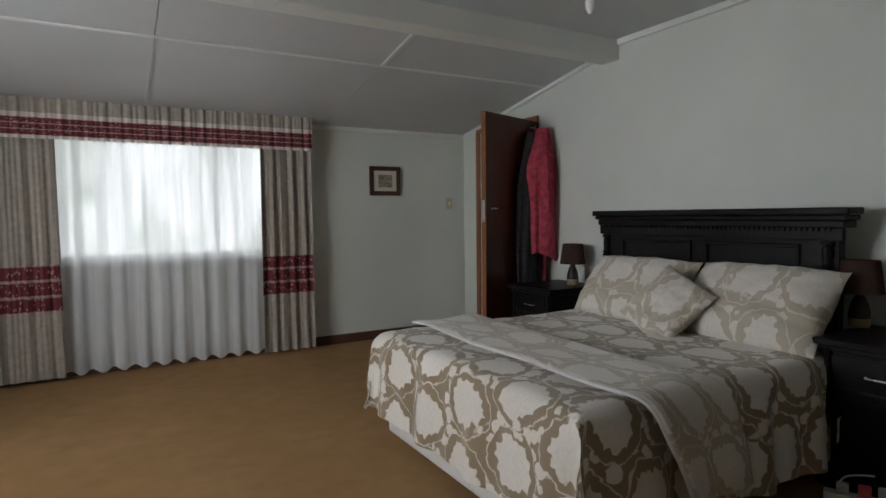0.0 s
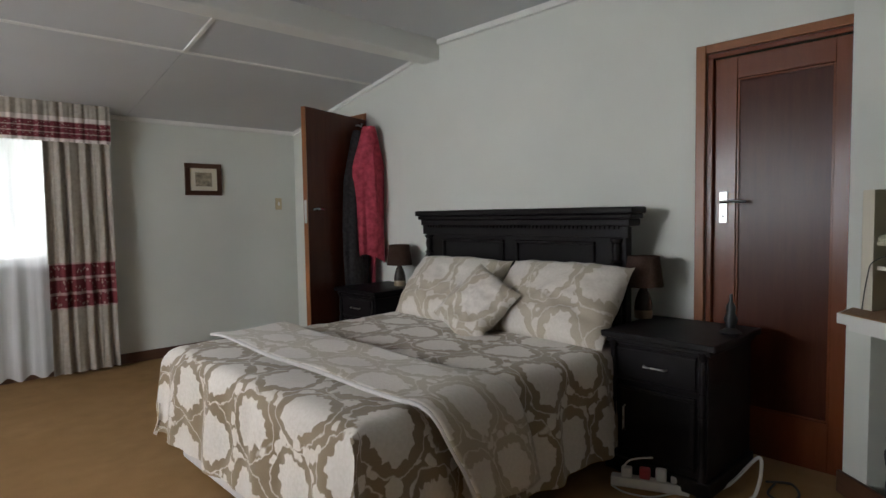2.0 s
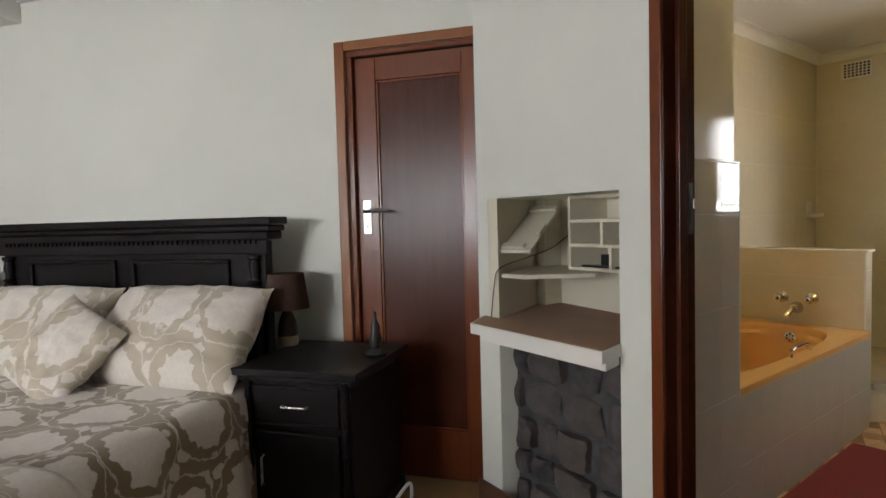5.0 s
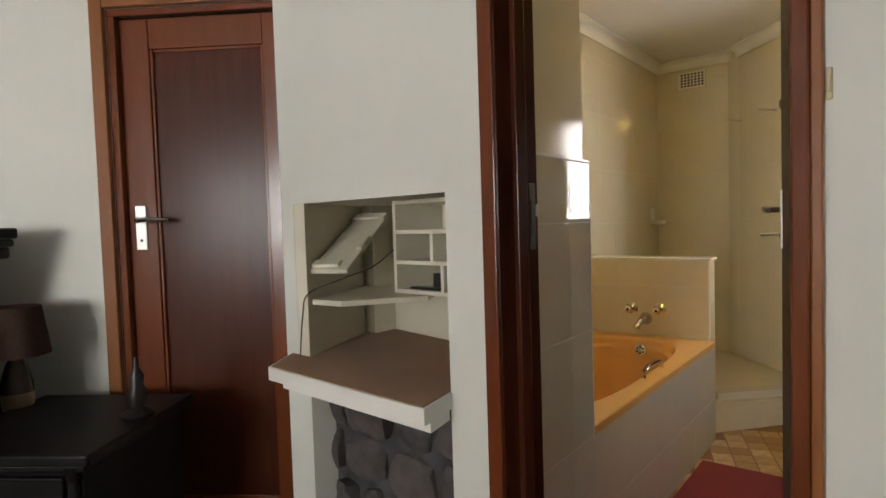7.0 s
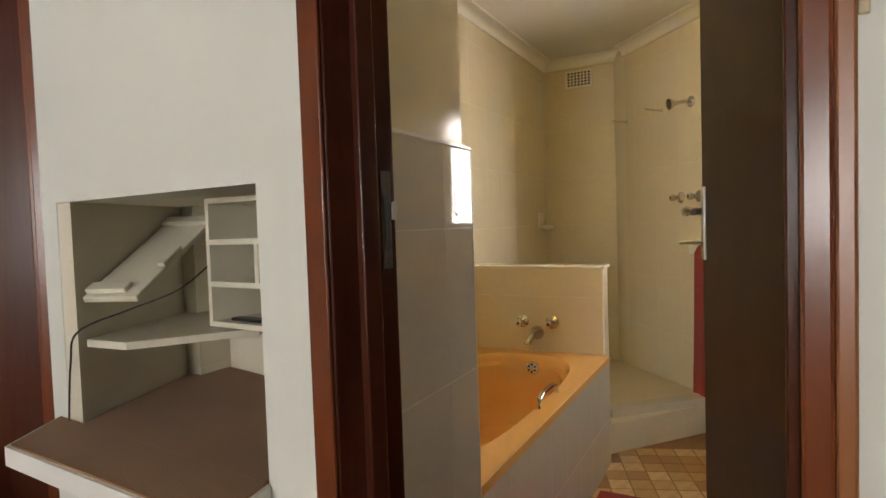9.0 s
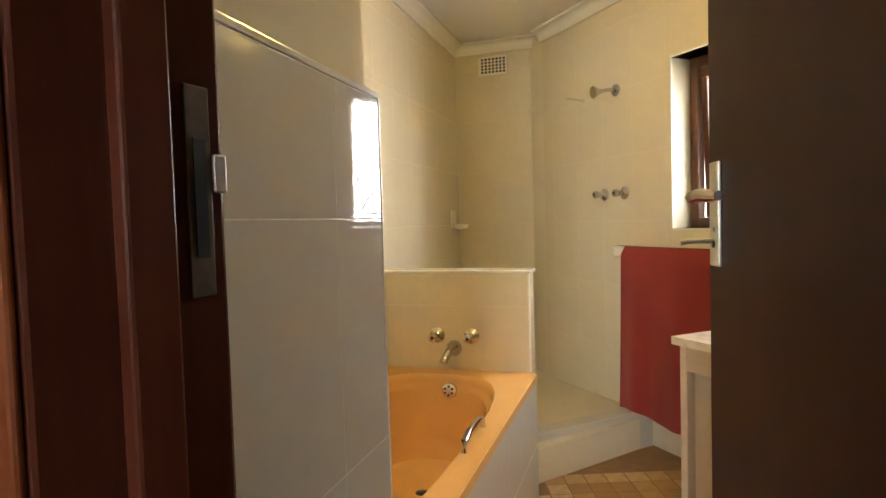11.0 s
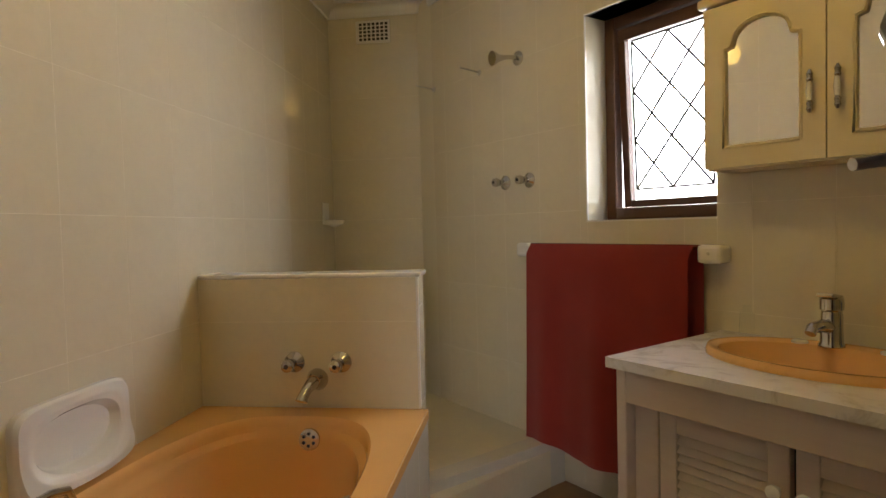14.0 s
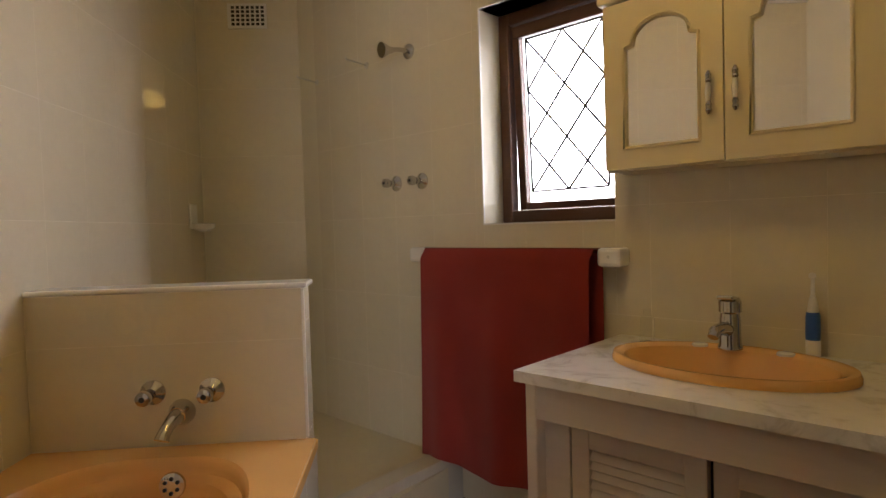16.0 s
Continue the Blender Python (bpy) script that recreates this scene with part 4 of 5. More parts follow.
e = thing("mantel_shelf", FY, "mantel shelf with brown cork top and white edge", "shelf")
slab("board", e, M['cornice'], [(DIAG - 0.155, 2.165), (DIAG - 0.14, 1.485), (DIAG - 0.002, 1.525), (DIAG - 0.002, 2.28)], 0.800, 0.840, "white painted shelf edge")
slab("moulding", e, M['cornice'], [(DIAG - 0.115, 2.15), (DIAG - 0.10, 1.505), (DIAG - 0.002, 1.535), (DIAG - 0.002, 2.24)], 0.768, 0.800)
slab("cork_top", e, M['hearthtop'], [(DIAG - 0.147, 2.157), (DIAG - 0.132, 1.495), (DIAG - 0.004, 1.533), (DIAG - 0.004, 2.268)], 0.840, 0.844, "brown cork surface")
slab("inner_top", e, M['hearthtop'], [(DIAG - 0.0035, 2.16), (DIAG - 0.0035, 1.54), (CY - 0.125, 1.49), (CY - 0.005, CX - 0.01)], 0.8375, 0.844, "brown cork surface")
slab("inner_board", e, M['cream'], [(DIAG + 0.005, 2.16), (DIAG + 0.005, 1.54), (CY - 0.125, 1.49), (CY - 0.005, CX - 0.01)], 0.800, 0.837)

e = thing("corner_shelf", FY, "thin cream corner shelf in the niche", "shelf")
slab("board", e, M['cream'], [(DIAG + 0.02, 2.172), (DIAG + 0.04, 2.04), (B0 + 0.16, 1.90), (CY - 0.08, 2.0), (CY - 0.01, CX - 0.012)], 1.014, 1.031)

e = thing("pigeonhole_unit", FY, "cream painted pigeonhole shelf unit with small compartments", "shelf unit")
PA0, PA1, PL0, PL1 = DIAG + 0.19, DIAG + 0.41, 1.56, 1.950
for z in (1.050, 1.143, 1.240, 1.335):
    slab("shelf", e, M['cream'], [(PA0, PL1), (PA1, PL1), (PA1, PL0), (PA0, PL0)], z, z + 0.012)
for l, z0, z1 in ((PL1, 1.062, 1.335), (PL0, 1.062, 1.335), (1.782, 1.155, 1.240), (1.740, 1.062, 1.143)):
    slab("divider", e, M['cream'], [(PA0, l), (PA1, l), (PA1, l - 0.012), (PA0, l - 0.012)], z0, z1)
slab("back", e, M['cream'], [(PA1, PL1), (PA1 + 0.006, PL1), (PA1 + 0.006, PL0), (PA1, PL0)], 1.050, 1.347)
e = thing("router", FY @ pose(1.81, -PA0 - 0.08, 1.062), "small black charger in the pigeonhole", "charger")
box_part("body", e, M['darkplastic'], -0.025, 0.025, -0.02, 0.02, 0, 0.05, 0.004)
box_part("cradle", e, M['darkplastic'], -0.09, 0.09, 0.03, 0.06, 0, 0.008, 0.003)

# sloping wall rack on the side board of the niche
sd = (Vector((CX, -CY, 0)) - Vector((2.171, -DIAG, 0))).normalized()
rk = Matrix((sd, (0, 0, 1), sd.cross(Vector((0, 0, 1))))).transposed().to_4x4()
rk.translation = Vector((2.171, -DIAG, 0))
e = thing("letter_rack", FY @ rk, "cream wooden rack sloping across the niche side", "rack")
a, b = Vector((0.02, 1.12, 0)), Vector((0.40, 1.31, 0))
d = (b - a)
rot = pose(a.x, a.y, 0.004, 0, 0, math.degrees(math.atan2(d.y, d.x)))
sg = -1 if (rk.to_3x3() @ Vector((0, 0, 1))).x > 0 else 1
for nm, x0, x1, y0, y1, w in (("board", 0, 0.40, -0.005, 0.010, 0.135), ("lip", 0.13, 0.22, 0.010, 0.022, 0.02), ("end_block", 0.015, 0.05, 0.010, 0.022, 0.10), ("end_block", 0.36, 0.40, 0.010, 0.022, 0.135)):
    z0, z1 = sorted((0, sg * w))
    if nm == "lip":
        z0, z1 = sorted((sg * 0.115, sg * 0.135))
    box_part(nm, e, M['cream'], x0, x1, y0, y1, z0, z1, 0.003, "", rot)
cl = [FY @ Vector(p) for p in ((1.94, -DIAG - 0.21, 1.21), (2.0, -DIAG - 0.15, 1.14), (2.07, -DIAG - 0.07, 1.10), (2.155, -DIAG + 0.005, 1.055), (2.185, -DIAG + 0.012, 0.98), (2.21, -DIAG + 0.012, 0.835))]
cable(cl, 0.0024, M['cable'], "thin dark cable hanging out of the niche")

# stones in the hearth opening
stones = thing("hearth", FY, "dark rough fieldstone infill of the closed fireplace", "fireplace")
rnd = random.Random(7)
slab("mortar", stones, m_plain("grey_mortar", (0.07, 0.068, 0.072), 0.9, 0, 0.3, 14, 0.2, 0.4), [(DIAG + 0.09, 2.165), (DIAG + 0.12, 2.165), (DIAG + 0.12, 1.535), (DIAG + 0.09, 1.535)], 0.02, 0.78)
z = 0.03
while z < 0.74:
    hh = rnd.uniform(0.11, 0.17)
    x = 1.545 - rnd.uniform(0, 0.08)
    while x < 2.15:
        ww = rnd.uniform(0.12, 0.24)
        x0, x1 = max(x, 1.54), min(x + ww, 2.16)
        if x1 - x0 > 0.04:
            bm = bmesh.new()
            bm_box(bm, x0 + 0.006, x1 - 0.006, -DIAG - 0.10, -DIAG - 0.055 + rnd.uniform(-0.015, 0.025), z + 0.005, min(0.775, z + hh - 0.006))
            bmesh.ops.subdivide_edges(bm, edges=bm.edges, cuts=4, use_grid_fill=True)
            c = Vector(((x0 + x1) / 2, -DIAG - 0.09, z + hh / 2))
            for v in bm.verts:
                q = v.co - c
                e2 = (abs(q.x) / ((x1 - x0) / 2)) ** 3 + (abs(q.z) / (hh / 2)) ** 3
                v.co -= Vector((q.x, 0, q.z)) * 0.13 * e2
                if q.y > 0:
                    v.co.y -= 0.018 * e2 * rnd.uniform(0.6, 1.3)
                v.co += Vector(noise.noise_vector(v.co * 9)) * 0.022
            part("stone", bm, M['stone'], stones, smooth=True)
        x += ww
    z += hh

# ---- bathroom structure ----
# doorway lining and architrave
e = thing("door_frame", FY, "dark varnished timber frame of the bathroom doorway", "door frame", kind="structure")
A0, A1 = -DIAG - 0.135, -DIAG + 0.022
# left jamb and architrave take a darker wood tone than the right ones
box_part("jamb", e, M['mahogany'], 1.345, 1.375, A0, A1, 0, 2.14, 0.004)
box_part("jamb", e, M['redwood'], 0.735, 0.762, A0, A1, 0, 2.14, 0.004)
box_part("head", e, M['redwood'], 0.735, 1.375, A0, A1, 2.14, 2.17, 0.004)
box_part("stop", e, M['mahogany'], 1.330, 1.345, -DIAG - 0.075, -DIAG - 0.035, 0, 2.14, 0.003)
box_part("stop", e, M['mahogany'], 0.762, 0.777, -DIAG - 0.075, -DIAG - 0.035, 0, 2.14, 0.003)
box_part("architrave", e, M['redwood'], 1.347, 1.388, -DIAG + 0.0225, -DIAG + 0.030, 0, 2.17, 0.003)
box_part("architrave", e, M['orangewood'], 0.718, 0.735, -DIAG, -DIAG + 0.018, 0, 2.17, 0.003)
box_part("architrave", e, M['redwood'], 0.718, 1.428, -DIAG, -DIAG + 0.016, 2.172, 2.20, 0.003)
sp = box_part("strike_plate", e, M['tarnish'], 1.3425, 1.3445, -DIAG - 0.120, -DIAG - 0.096, 1.20, 1.36, 0.001, "tarnished brass strike plate")
box_part("recess", sp, M['darkplastic'], 1.3415, 1.3422, -DIAG - 0.114, -DIAG - 0.102, 1.23, 1.32, 0)
box_part("latch_lip", sp, M['steel'], 1.340, 1.3445, -DIAG - 0.134, -DIAG - 0.121, 1.28, 1.31, 0.002)

e = thing("door_catch", FY @ pose(0.7095, -DIAG, 1.465), "small cream plastic catch on the wall beside the doorway", "catch")
box_part("plate", e, M['beigeplastic'], -0.001, 0.008, -0.001, 0.006, -0.024, 0.024, 0.002)
box_part("tongue", e, M['beigeplastic'], 0.0, 0.006, 0.006, 0.012, -0.014, 0.012, 0.002)

# open bathroom door leaf
h0, h1 = F @ Vector((2.50, 0.782, 0)), F @ Vector((3.195, 0.985, 0))
ang = math.degrees(math.atan2(h1.y - h0.y, h1.x - h0.x))
LB = (h1 - h0).length
e = thing("door_3", pose(h0.x, h0.y, 0, 0, 0, ang), "open dark mahogany bathroom door with steel lever handle", "door", kind="structure")
box_part("leaf", e, M['darkdoor'], 0, LB, -0.04, 0.0, 0.012, 2.12, 0.002)
lever(e, LB - 0.04, 1.28, 1, -1)
pb = lever(e, LB - 0.035, 1.285, -1, -1, pose(0, -0.04, 0))
tube_part("key", e, M['steel'], [(LB - 0.035, 0.0, 1.21), (LB - 0.035, 0.04, 1.21), (LB - 0.035, 0.055, 1.208)], 0.004)

# walls behind the tiles
wall("wall_bath_left", D, 2.97, ENDW + 0.15, LEFTW + 0.003, LEFTW + 0.16, 0, 2.62, M['bathpaint'], "cream bathroom wall behind the tiles")
wall("wall_bath_end", DY, 0.9, LEFTW + 0.003, -ENDW - 0.15, -ENDW - 0.003, 0, 2.62, M['bathpaint'], "cream bathroom wall behind the tiles")
U0, U1, Z0, Z1 = 3.83, 4.40, 1.19, 2.05
wall("wall_bath_window", W, 1.2, 5.75, WINW - 0.23, WINW - 0.003, 0, 2.62, M['bathpaint'], "cream bathroom wall with window", [(U0, U1, Z0, Z1)])
wall("wall_bath_side", W @ pose(0, 0, 0, 0, 0, 90), WINW, -1.5, -1.75, -1.6, 0, 2.62, M['bathpaint'], "cream bathroom side wall behind the door")
# nib wall beside the door, tiled to shoulder height
NIB = D @ pose(3.04, 1.146, 0, 0, 0, 1.4)    # tiled face of the nib: x along it, ending at 0, the room at -y
bm = bmesh.new()
for fr, q in ((NIB, ((-0.43, 0.012, 0), (-0.022, 0.012, 0), (-0.022, 0.05, 0), (-0.41, 0.045, 0))), (D, ((2.96, 1.186, 0), (3.015, 1.186, 0), (3.12, 1.5, 0), (3.19, LEFTW + 0.12, 0), (3.155, LEFTW + 0.12, 0), (3.05, 1.6, 0)))):
    q = [fr @ Vector(p) for p in q]
    bm_prism(bm, [(p.x, p.y) for p in q], 0, 2.62)
single("wall_nib", bm, M['bathpaint'], I4, "short painted nib wall tiled to shoulder height", "wall", kind="structure")
bm = bmesh.new()
q = [D @ Vector(p) for p in ((2.3, LEFTW + 0.2, 0), (2.3, -0.9, 0), (5.6, -0.9, 0), (ENDW + 0.2, 1.0, 0), (ENDW + 0.2, LEFTW + 0.2, 0))]
bm_prism(bm, [(p.x, p.y) for p in q], BATHCEIL, BATHCEIL + 0.05)
cb = single("ceiling_bath", bm, M['cornice'], I4, "white painted bathroom ceiling", "ceiling", kind="structure")


def cove(name, m, x0, x1, mat):
    """A coved cornice along local x under a ceiling, against a wall at y = 0, the room at -y."""
    bm = bmesh.new()
    prof = [(0, 0), (0, -0.075), (-0.012, -0.075), (-0.016, -0.062)]
    for i in range(7):
        a = i / 6 * math.pi / 2
        prof.append((-0.062 + 0.046 * math.cos(a), -0.062 + 0.046 * math.sin(a)))
    prof += [(-0.075, -0.012), (-0.075, 0)]
    A = [bm.verts.new((x0, y, z)) for y, z in prof]
    B = [bm.verts.new((x1, y, z)) for y, z in prof]
    for i in range(len(prof)):
        j = (i + 1) % len(prof)
        bm.faces.new((A[i], A[j], B[j], B[i]))
    bm.faces.new(A)
    bm.faces.new(list(reversed(B)))
    return single(name, bm, mat, m, "white coved plaster cornice", "cornice", kind="structure", smooth=True)


cove("trim_cove", D @ pose(0, LEFTW, BATHCEIL), 2.96, ENDW, M['cornice'])
cove("trim_cove", DY @ pose(0, -ENDW, BATHCEIL) @ pose(0, 0, 0, 0, 0, 180), -LEFTW, -1.35, M['cornice'])
cove("trim_cove", W @ pose(0, WINW, BATHCEIL) @ pose(0, 0, 0, 0, 0, 180), -5.56, -1.6, M['cornice'])

# bathroom floor base
bm = bmesh.new()
q = [D @ Vector(p) for p in ((2.62, LEFTW, 0), (2.62, -0.9, 0), (5.6, -0.9, 0), (ENDW, 1.0, 0), (ENDW, LEFTW, 0))]
bm_prism(bm, [(p.x, p.y) for p in q], 0.0, 0.006)
floor_bath = single("floor_bath", bm, m_plain("brown_vinyl_joint", (0.26, 0.15, 0.07), 0.5), I4, "beige brown patterned bathroom floor", "floor", kind="structure")

# bath window: splayed reveal, dark frame, leaded lights
WW, WH = U1 - U0, Z1 - Z0
e = casement("window_3", W @ pose(U0, WINW - 0.17, Z0), WW, WH, "dark timber bathroom window, sash ajar, diamond leaded lights", (), M['skirt'], glazed=False)
SA = pose(0.052, 0.012, WH - 0.052, -2.5, 0, 0)      # top-hung sash, pushed outwards at the foot
sw, sh = WW - 0.104, WH - 0.104
sash = box_part("sash", e, M['skirt'], 0, sw, -0.018, 0.018, -0.05, 0, 0.004, "dark timber sash standing ajar", SA)
for x0, x1, z0, z1 in ((0, 0.035, -sh, -0.05), (sw - 0.035, sw, -sh, -0.05), (0.035, sw - 0.035, -sh, -sh + 0.03)):
    box_part("sash_rail", sash, M['skirt'], x0, x1, -0.018, 0.018, z0, z1, 0.004)
pane = box_part("pane", sash, M['glass'], 0.03, sw - 0.03, -0.008, -0.004, -sh + 0.028, -0.045, 0)
pane.visible_shadow = False
lx0, lx1, lz0, lz1 = 0.06, sw - 0.06, -sh + 0.075, -0.06
for p, q in (((lx0, lz0), (lx1, lz0)), ((lx0, lz1), (lx1, lz1)), ((lx0, lz0), (lx0, lz1)), ((lx1, lz0), (lx1, lz1))):
    tube_part("lead_bar", sash, M['cable'], [(p[0], 0.006, p[1]), (q[0], 0.006, q[1])], 0.0045, n=6)
lw, lh = lx1 - lx0, lz1 - lz0
cw, ch = lw / 2, lh / 3
for i in range(-6, 7):
    for sgn in (1, -1):
        za = [z / 120 * lh for z in range(121) if -1e-6 <= i * cw + sgn * (z / 120 * lh) * cw / ch <= lw + 1e-6]
        if len(za) > 3:
            tube_part("lead_bar", sash, M['cable'], [(lx0 + i * cw + sgn * z * cw / ch, 0.006, lz0 + z) for z in (za[0], za[-1])], 0.0045, n=6)
# sill and reveal lining
e = thing("reveal", W, "white glazed tile window reveal", "window reveal", kind="structure")
box_part("reveal_side", e, M['porcelain'], U1, U1 + 0.006, WINW - 0.17, WINW + 0.006, Z0, Z1, 0)
box_part("reveal_sill", e, M['porcelain'], U0, U1 + 0.006, WINW - 0.17, WINW + 0.006, Z0 - 0.006, Z0, 0)
box_part("reveal_head", e, M['porcelain'], U0, U1 + 0.006, WINW - 0.17, WINW + 0.006, Z1, Z1 + 0.006, 0)

# ---- bath ----
BA0, BA1, BL0, BL1, BZ = 3.10, 4.80, 1.21, LEFTW - 0.002, 0.565
bath = thing("bathtub", D, "apricot enamelled built-in bathtub with tiled front", "bathtub")


def tub_fn(u, v):
    a = 2 * math.pi * u
    ca, sa = math.cos(a), math.sin(a)
    n = 3.2 if v < 0.3 else 2.6
    sq = (abs(ca) ** n + abs(sa) ** n) ** (-1 / n)
    cx, cy = (BA0 + BA1) / 2 - 0.01, (BL0 + BL1) / 2 + 0.005
    hx, hy = (BA1 - BA0) / 2, (BL1 - BL0) / 2
    steps = [(0.0, 1.0, 1.0, 0.0), (0.12, 0.905, 0.82, 0.0), (0.20, 0.895, 0.80, -0.012), (0.40, 0.875, 0.765, -0.09), (0.70, 0.83, 0.70, -0.28), (0.85, 0.78, 0.63, -0.36), (1.0, 0.60, 0.42, -0.385)]
    for (v0, x0, y0, z0), (v1, x1, y1, z1) in zip(steps, steps[1:]):
        if v <= v1 + 1e-9:
            t = (v - v0) / (v1 - v0)
            sx, sy, sz = x0 + (x1 - x0) * t, y0 + (y1 - y0) * t, z0 + (z1 - z0) * t
            break
    if v < 1e-6:
        m = max(abs(ca), abs(sa))
        return (cx + hx * ca / m + 0.01, cy + hy * sa / m - 0.005, BZ)
    return (cx + hx * sx * ca * sq, cy + hy * sy * sa * sq, BZ + sz)


bm = bmesh.new()
vs = bm_grid(bm, 96, 25, tub_fn)
bm.faces.new([vs[i][25] for i in range(96)])
bmesh.ops.remove_doubles(bm, verts=bm.verts, dist=1e-5)
part("shell", bm, M['bathyellow'], bath, smooth=True)
box_part("rim_edge", bath, M['bathyellow'], BA0, BA1 - 0.002, BL0 - 0.004, BL0, BZ - 0.03, BZ - 0.001, 0.001)
for L0 in (BL0 + 0.045, BL1 - 0.10):
    tube_part("grip", bath, M['chrome'], [(3.86, L0 + 0.02, BZ - 0.003), (3.875, L0 + 0.02, BZ + 0.03), (3.92, L0 + 0.02, BZ + 0.042), (4.03, L0 + 0.02, BZ + 0.042), (4.075, L0 + 0.02, BZ + 0.03), (4.09, L0 + 0.02, BZ - 0.003)], 0.011, "chrome grab handle", 10)
ov = lathe_part("overflow", bath, M['chrome'], [(0.036, 0), (0.034, 0.008), (0.02, 0.010)], pose(4.683, 1.584, 0.497, 0, -80, 0), "chrome overflow with dark holes")
for k in range(6):
    lathe_part("overflow_hole", ov, M['darkplastic'], [(0.0055, 0.0), (0.0055, 0.0125)], pose(4.683, 1.584, 0.497, 0, -80, 0) @ pose(0.019 * math.cos(k * 1.047), 0.019 * math.sin(k * 1.047), 0), n=8)
lathe_part("waste", bath, M['darkplastic'], [(0.028, 0), (0.02, 0.004)], pose(4.35, 1.6, BZ - 0.385), n=14)
box_part("front_panel", bath, M['grout'], BA0, BA1, BL0 + 0.006, BL0 + 0.03, 0, BZ - 0.032, 0)
# low wall at the tap end
e = thing("wall_tap_end", D, "low cream tiled dividing wall at the tap end of the bath", "wall", kind="structure")
box_part("core", e, M['grout'], 4.808, 4.912, 1.243, LEFTW, 0.0, 1.014, 0)
box_part("capping", e, M['porcelain'], 4.796, 4.924, 1.222, LEFTW, 1.014, 1.03, 0.006, "white glazed capping")
box_part("corner_edge", e, M['porcelain'], 4.795, 4.803, 1.230, 1.240, 0.57, 1.014, 0.003)


def wall_tap(m, label):
    """A chrome valve standing out of the wall along local z."""
    e = thing("wall_tap", m, label, "tap", "wall taps")
    lathe_part("rose", e, M['chrome'], [(0.036, 0), (0.036, 0.004), (0.022, 0.016), (0.016, 0.022)], n=24)
    lathe_part("spindle", e, M['chrome'], [(0.013, 0.02), (0.013, 0.042), (0.019, 0.048), (0.022, 0.062), (0.020, 0.076), (0.012, 0.08)], n=18)
    lathe_part("cap", e, M['darkplastic'], [(0.009, 0.078), (0.007, 0.0825)], n=12)
    return e


for L in (1.505, 1.672):
    wall_tap(D @ pose(4.80, L, 0.725, 0, -90, 0), "round chrome bath tap on the tiled wall")
e = thing("bath_spout", D @ pose(4.80, 1.592, 0.665), "chrome bath spout on the tiled wall", "spout")
lathe_part("rose", e, M['chrome'], [(0.038, 0), (0.038, 0.006), (0.03, 0.03), (0.024, 0.045)], pose(0, 0, 0, 0, -90, 0), n=24)
tube_part("spout", e, M['chrome'], [(-0.03, 0, 0), (-0.06, 0.004, -0.004), (-0.085, 0.010, -0.016), (-0.105, 0.016, -0.034), (-0.112, 0.018, -0.046)], [0.024, 0.021, 0.018, 0.018, 0.021], n=14)

# ---- shower ----
e = thing("shower_tray", I4, "raised cream tiled shower base with kerb", "shower")
c0, c1 = D @ Vector((4.914, 1.235, 0)), Vector((4.96, -2.49, 0))
e0 = W @ Vector((5.56, WINW, 0))
q = [c0, D @ Vector((4.914, LEFTW, 0)), D @ Vector((ENDW, LEFTW, 0)), D @ Vector((ENDW, 1.36, 0)), W @ Vector((5.55, WINW + 0.002, 0)), W @ Vector((4.57, WINW + 0.002, 0))]
bm = bmesh.new()
bm_prism(bm, [(p.x, p.y) for p in q], 0.006, 0.17)
part("base", bm, M['tile'], e)
k0, k1 = Vector((4.835, -1.813, 0)), W @ Vector((4.56, WINW + 0.002, 0))
d = (k1 - k0).normalized()
s = Vector((d.y, -d.x, 0))
s = s if s.x > 0 else -s
bm = bmesh.new()
bm_prism(bm, [(p.x, p.y) for p in (k0, k1, k1 + s * 0.09, k0 + s * 0.09)], 0.004, 0.212)
part("kerb", bm, M['tile_grey'], e, "white glazed kerb")

e = thing("shower_rose", W @ pose(4.815, WINW, 1.977), "small chrome shower head on the wall", "shower head")
lathe_part("rose", e, M['chrome'], [(0.034, 0), (0.034, 0.005), (0.018, 0.016)], pose(0, 0, 0, -90, 0, 0), n=20)
tube_part("arm", e, M['chrome'], [(0, 0.01, 0), (0.005, 0.05, 0.0), (0.01, 0.085, -0.006), (0.012, 0.10, -0.01)], 0.011)
lathe_part("head", e, M['chrome'], [(0.014, 0), (0.018, 0.02), (0.034, 0.05), (0.034, 0.056)], pose(0.012, 0.092, -0.009) @ look((0, 0, 0), (-0.1, -0.6, 0.08)), n=18)
for u in (4.755, 4.925):
    wall_tap(W @ pose(u, WINW, 1.390, -90, 0, 0), "round chrome shower tap on the tiled wall")
for u, z in ((5.53, 1.975), (5.115, 1.978)):
    e = thing("wall_hook", W @ pose(u, WINW, z), "thin metal curtain wire hook on the wall", "hook", "shower hooks")
    lathe_part("plate", e, M['steel'], [(0.016, 0), (0.014, 0.005)], pose(0, 0, 0, -90, 0, 0), n=14)
    tube_part("rod", e, M['steel'], [(0, 0.004, 0), (0.005, 0.07, 0.006), (0.01, 0.115, 0.01), (0.01, 0.117, 0.022)], 0.0035, n=6)
e = thing("soap_holder", D @ pose(6.20, LEFTW, 1.21), "white porcelain corner soap holder", "soap holder")
box_part("back", e, M['porcelain'], -0.05, 0.05, -0.012, 0, -0.0, 0.13, 0.006)
lathe_part("dish", e, M['porcelain'], [(0.02, -0.015), (0.055, 0.0), (0.062, 0.025), (0.05, 0.028), (0.045, 0.012)], pose(0, -0.055, 0.0))
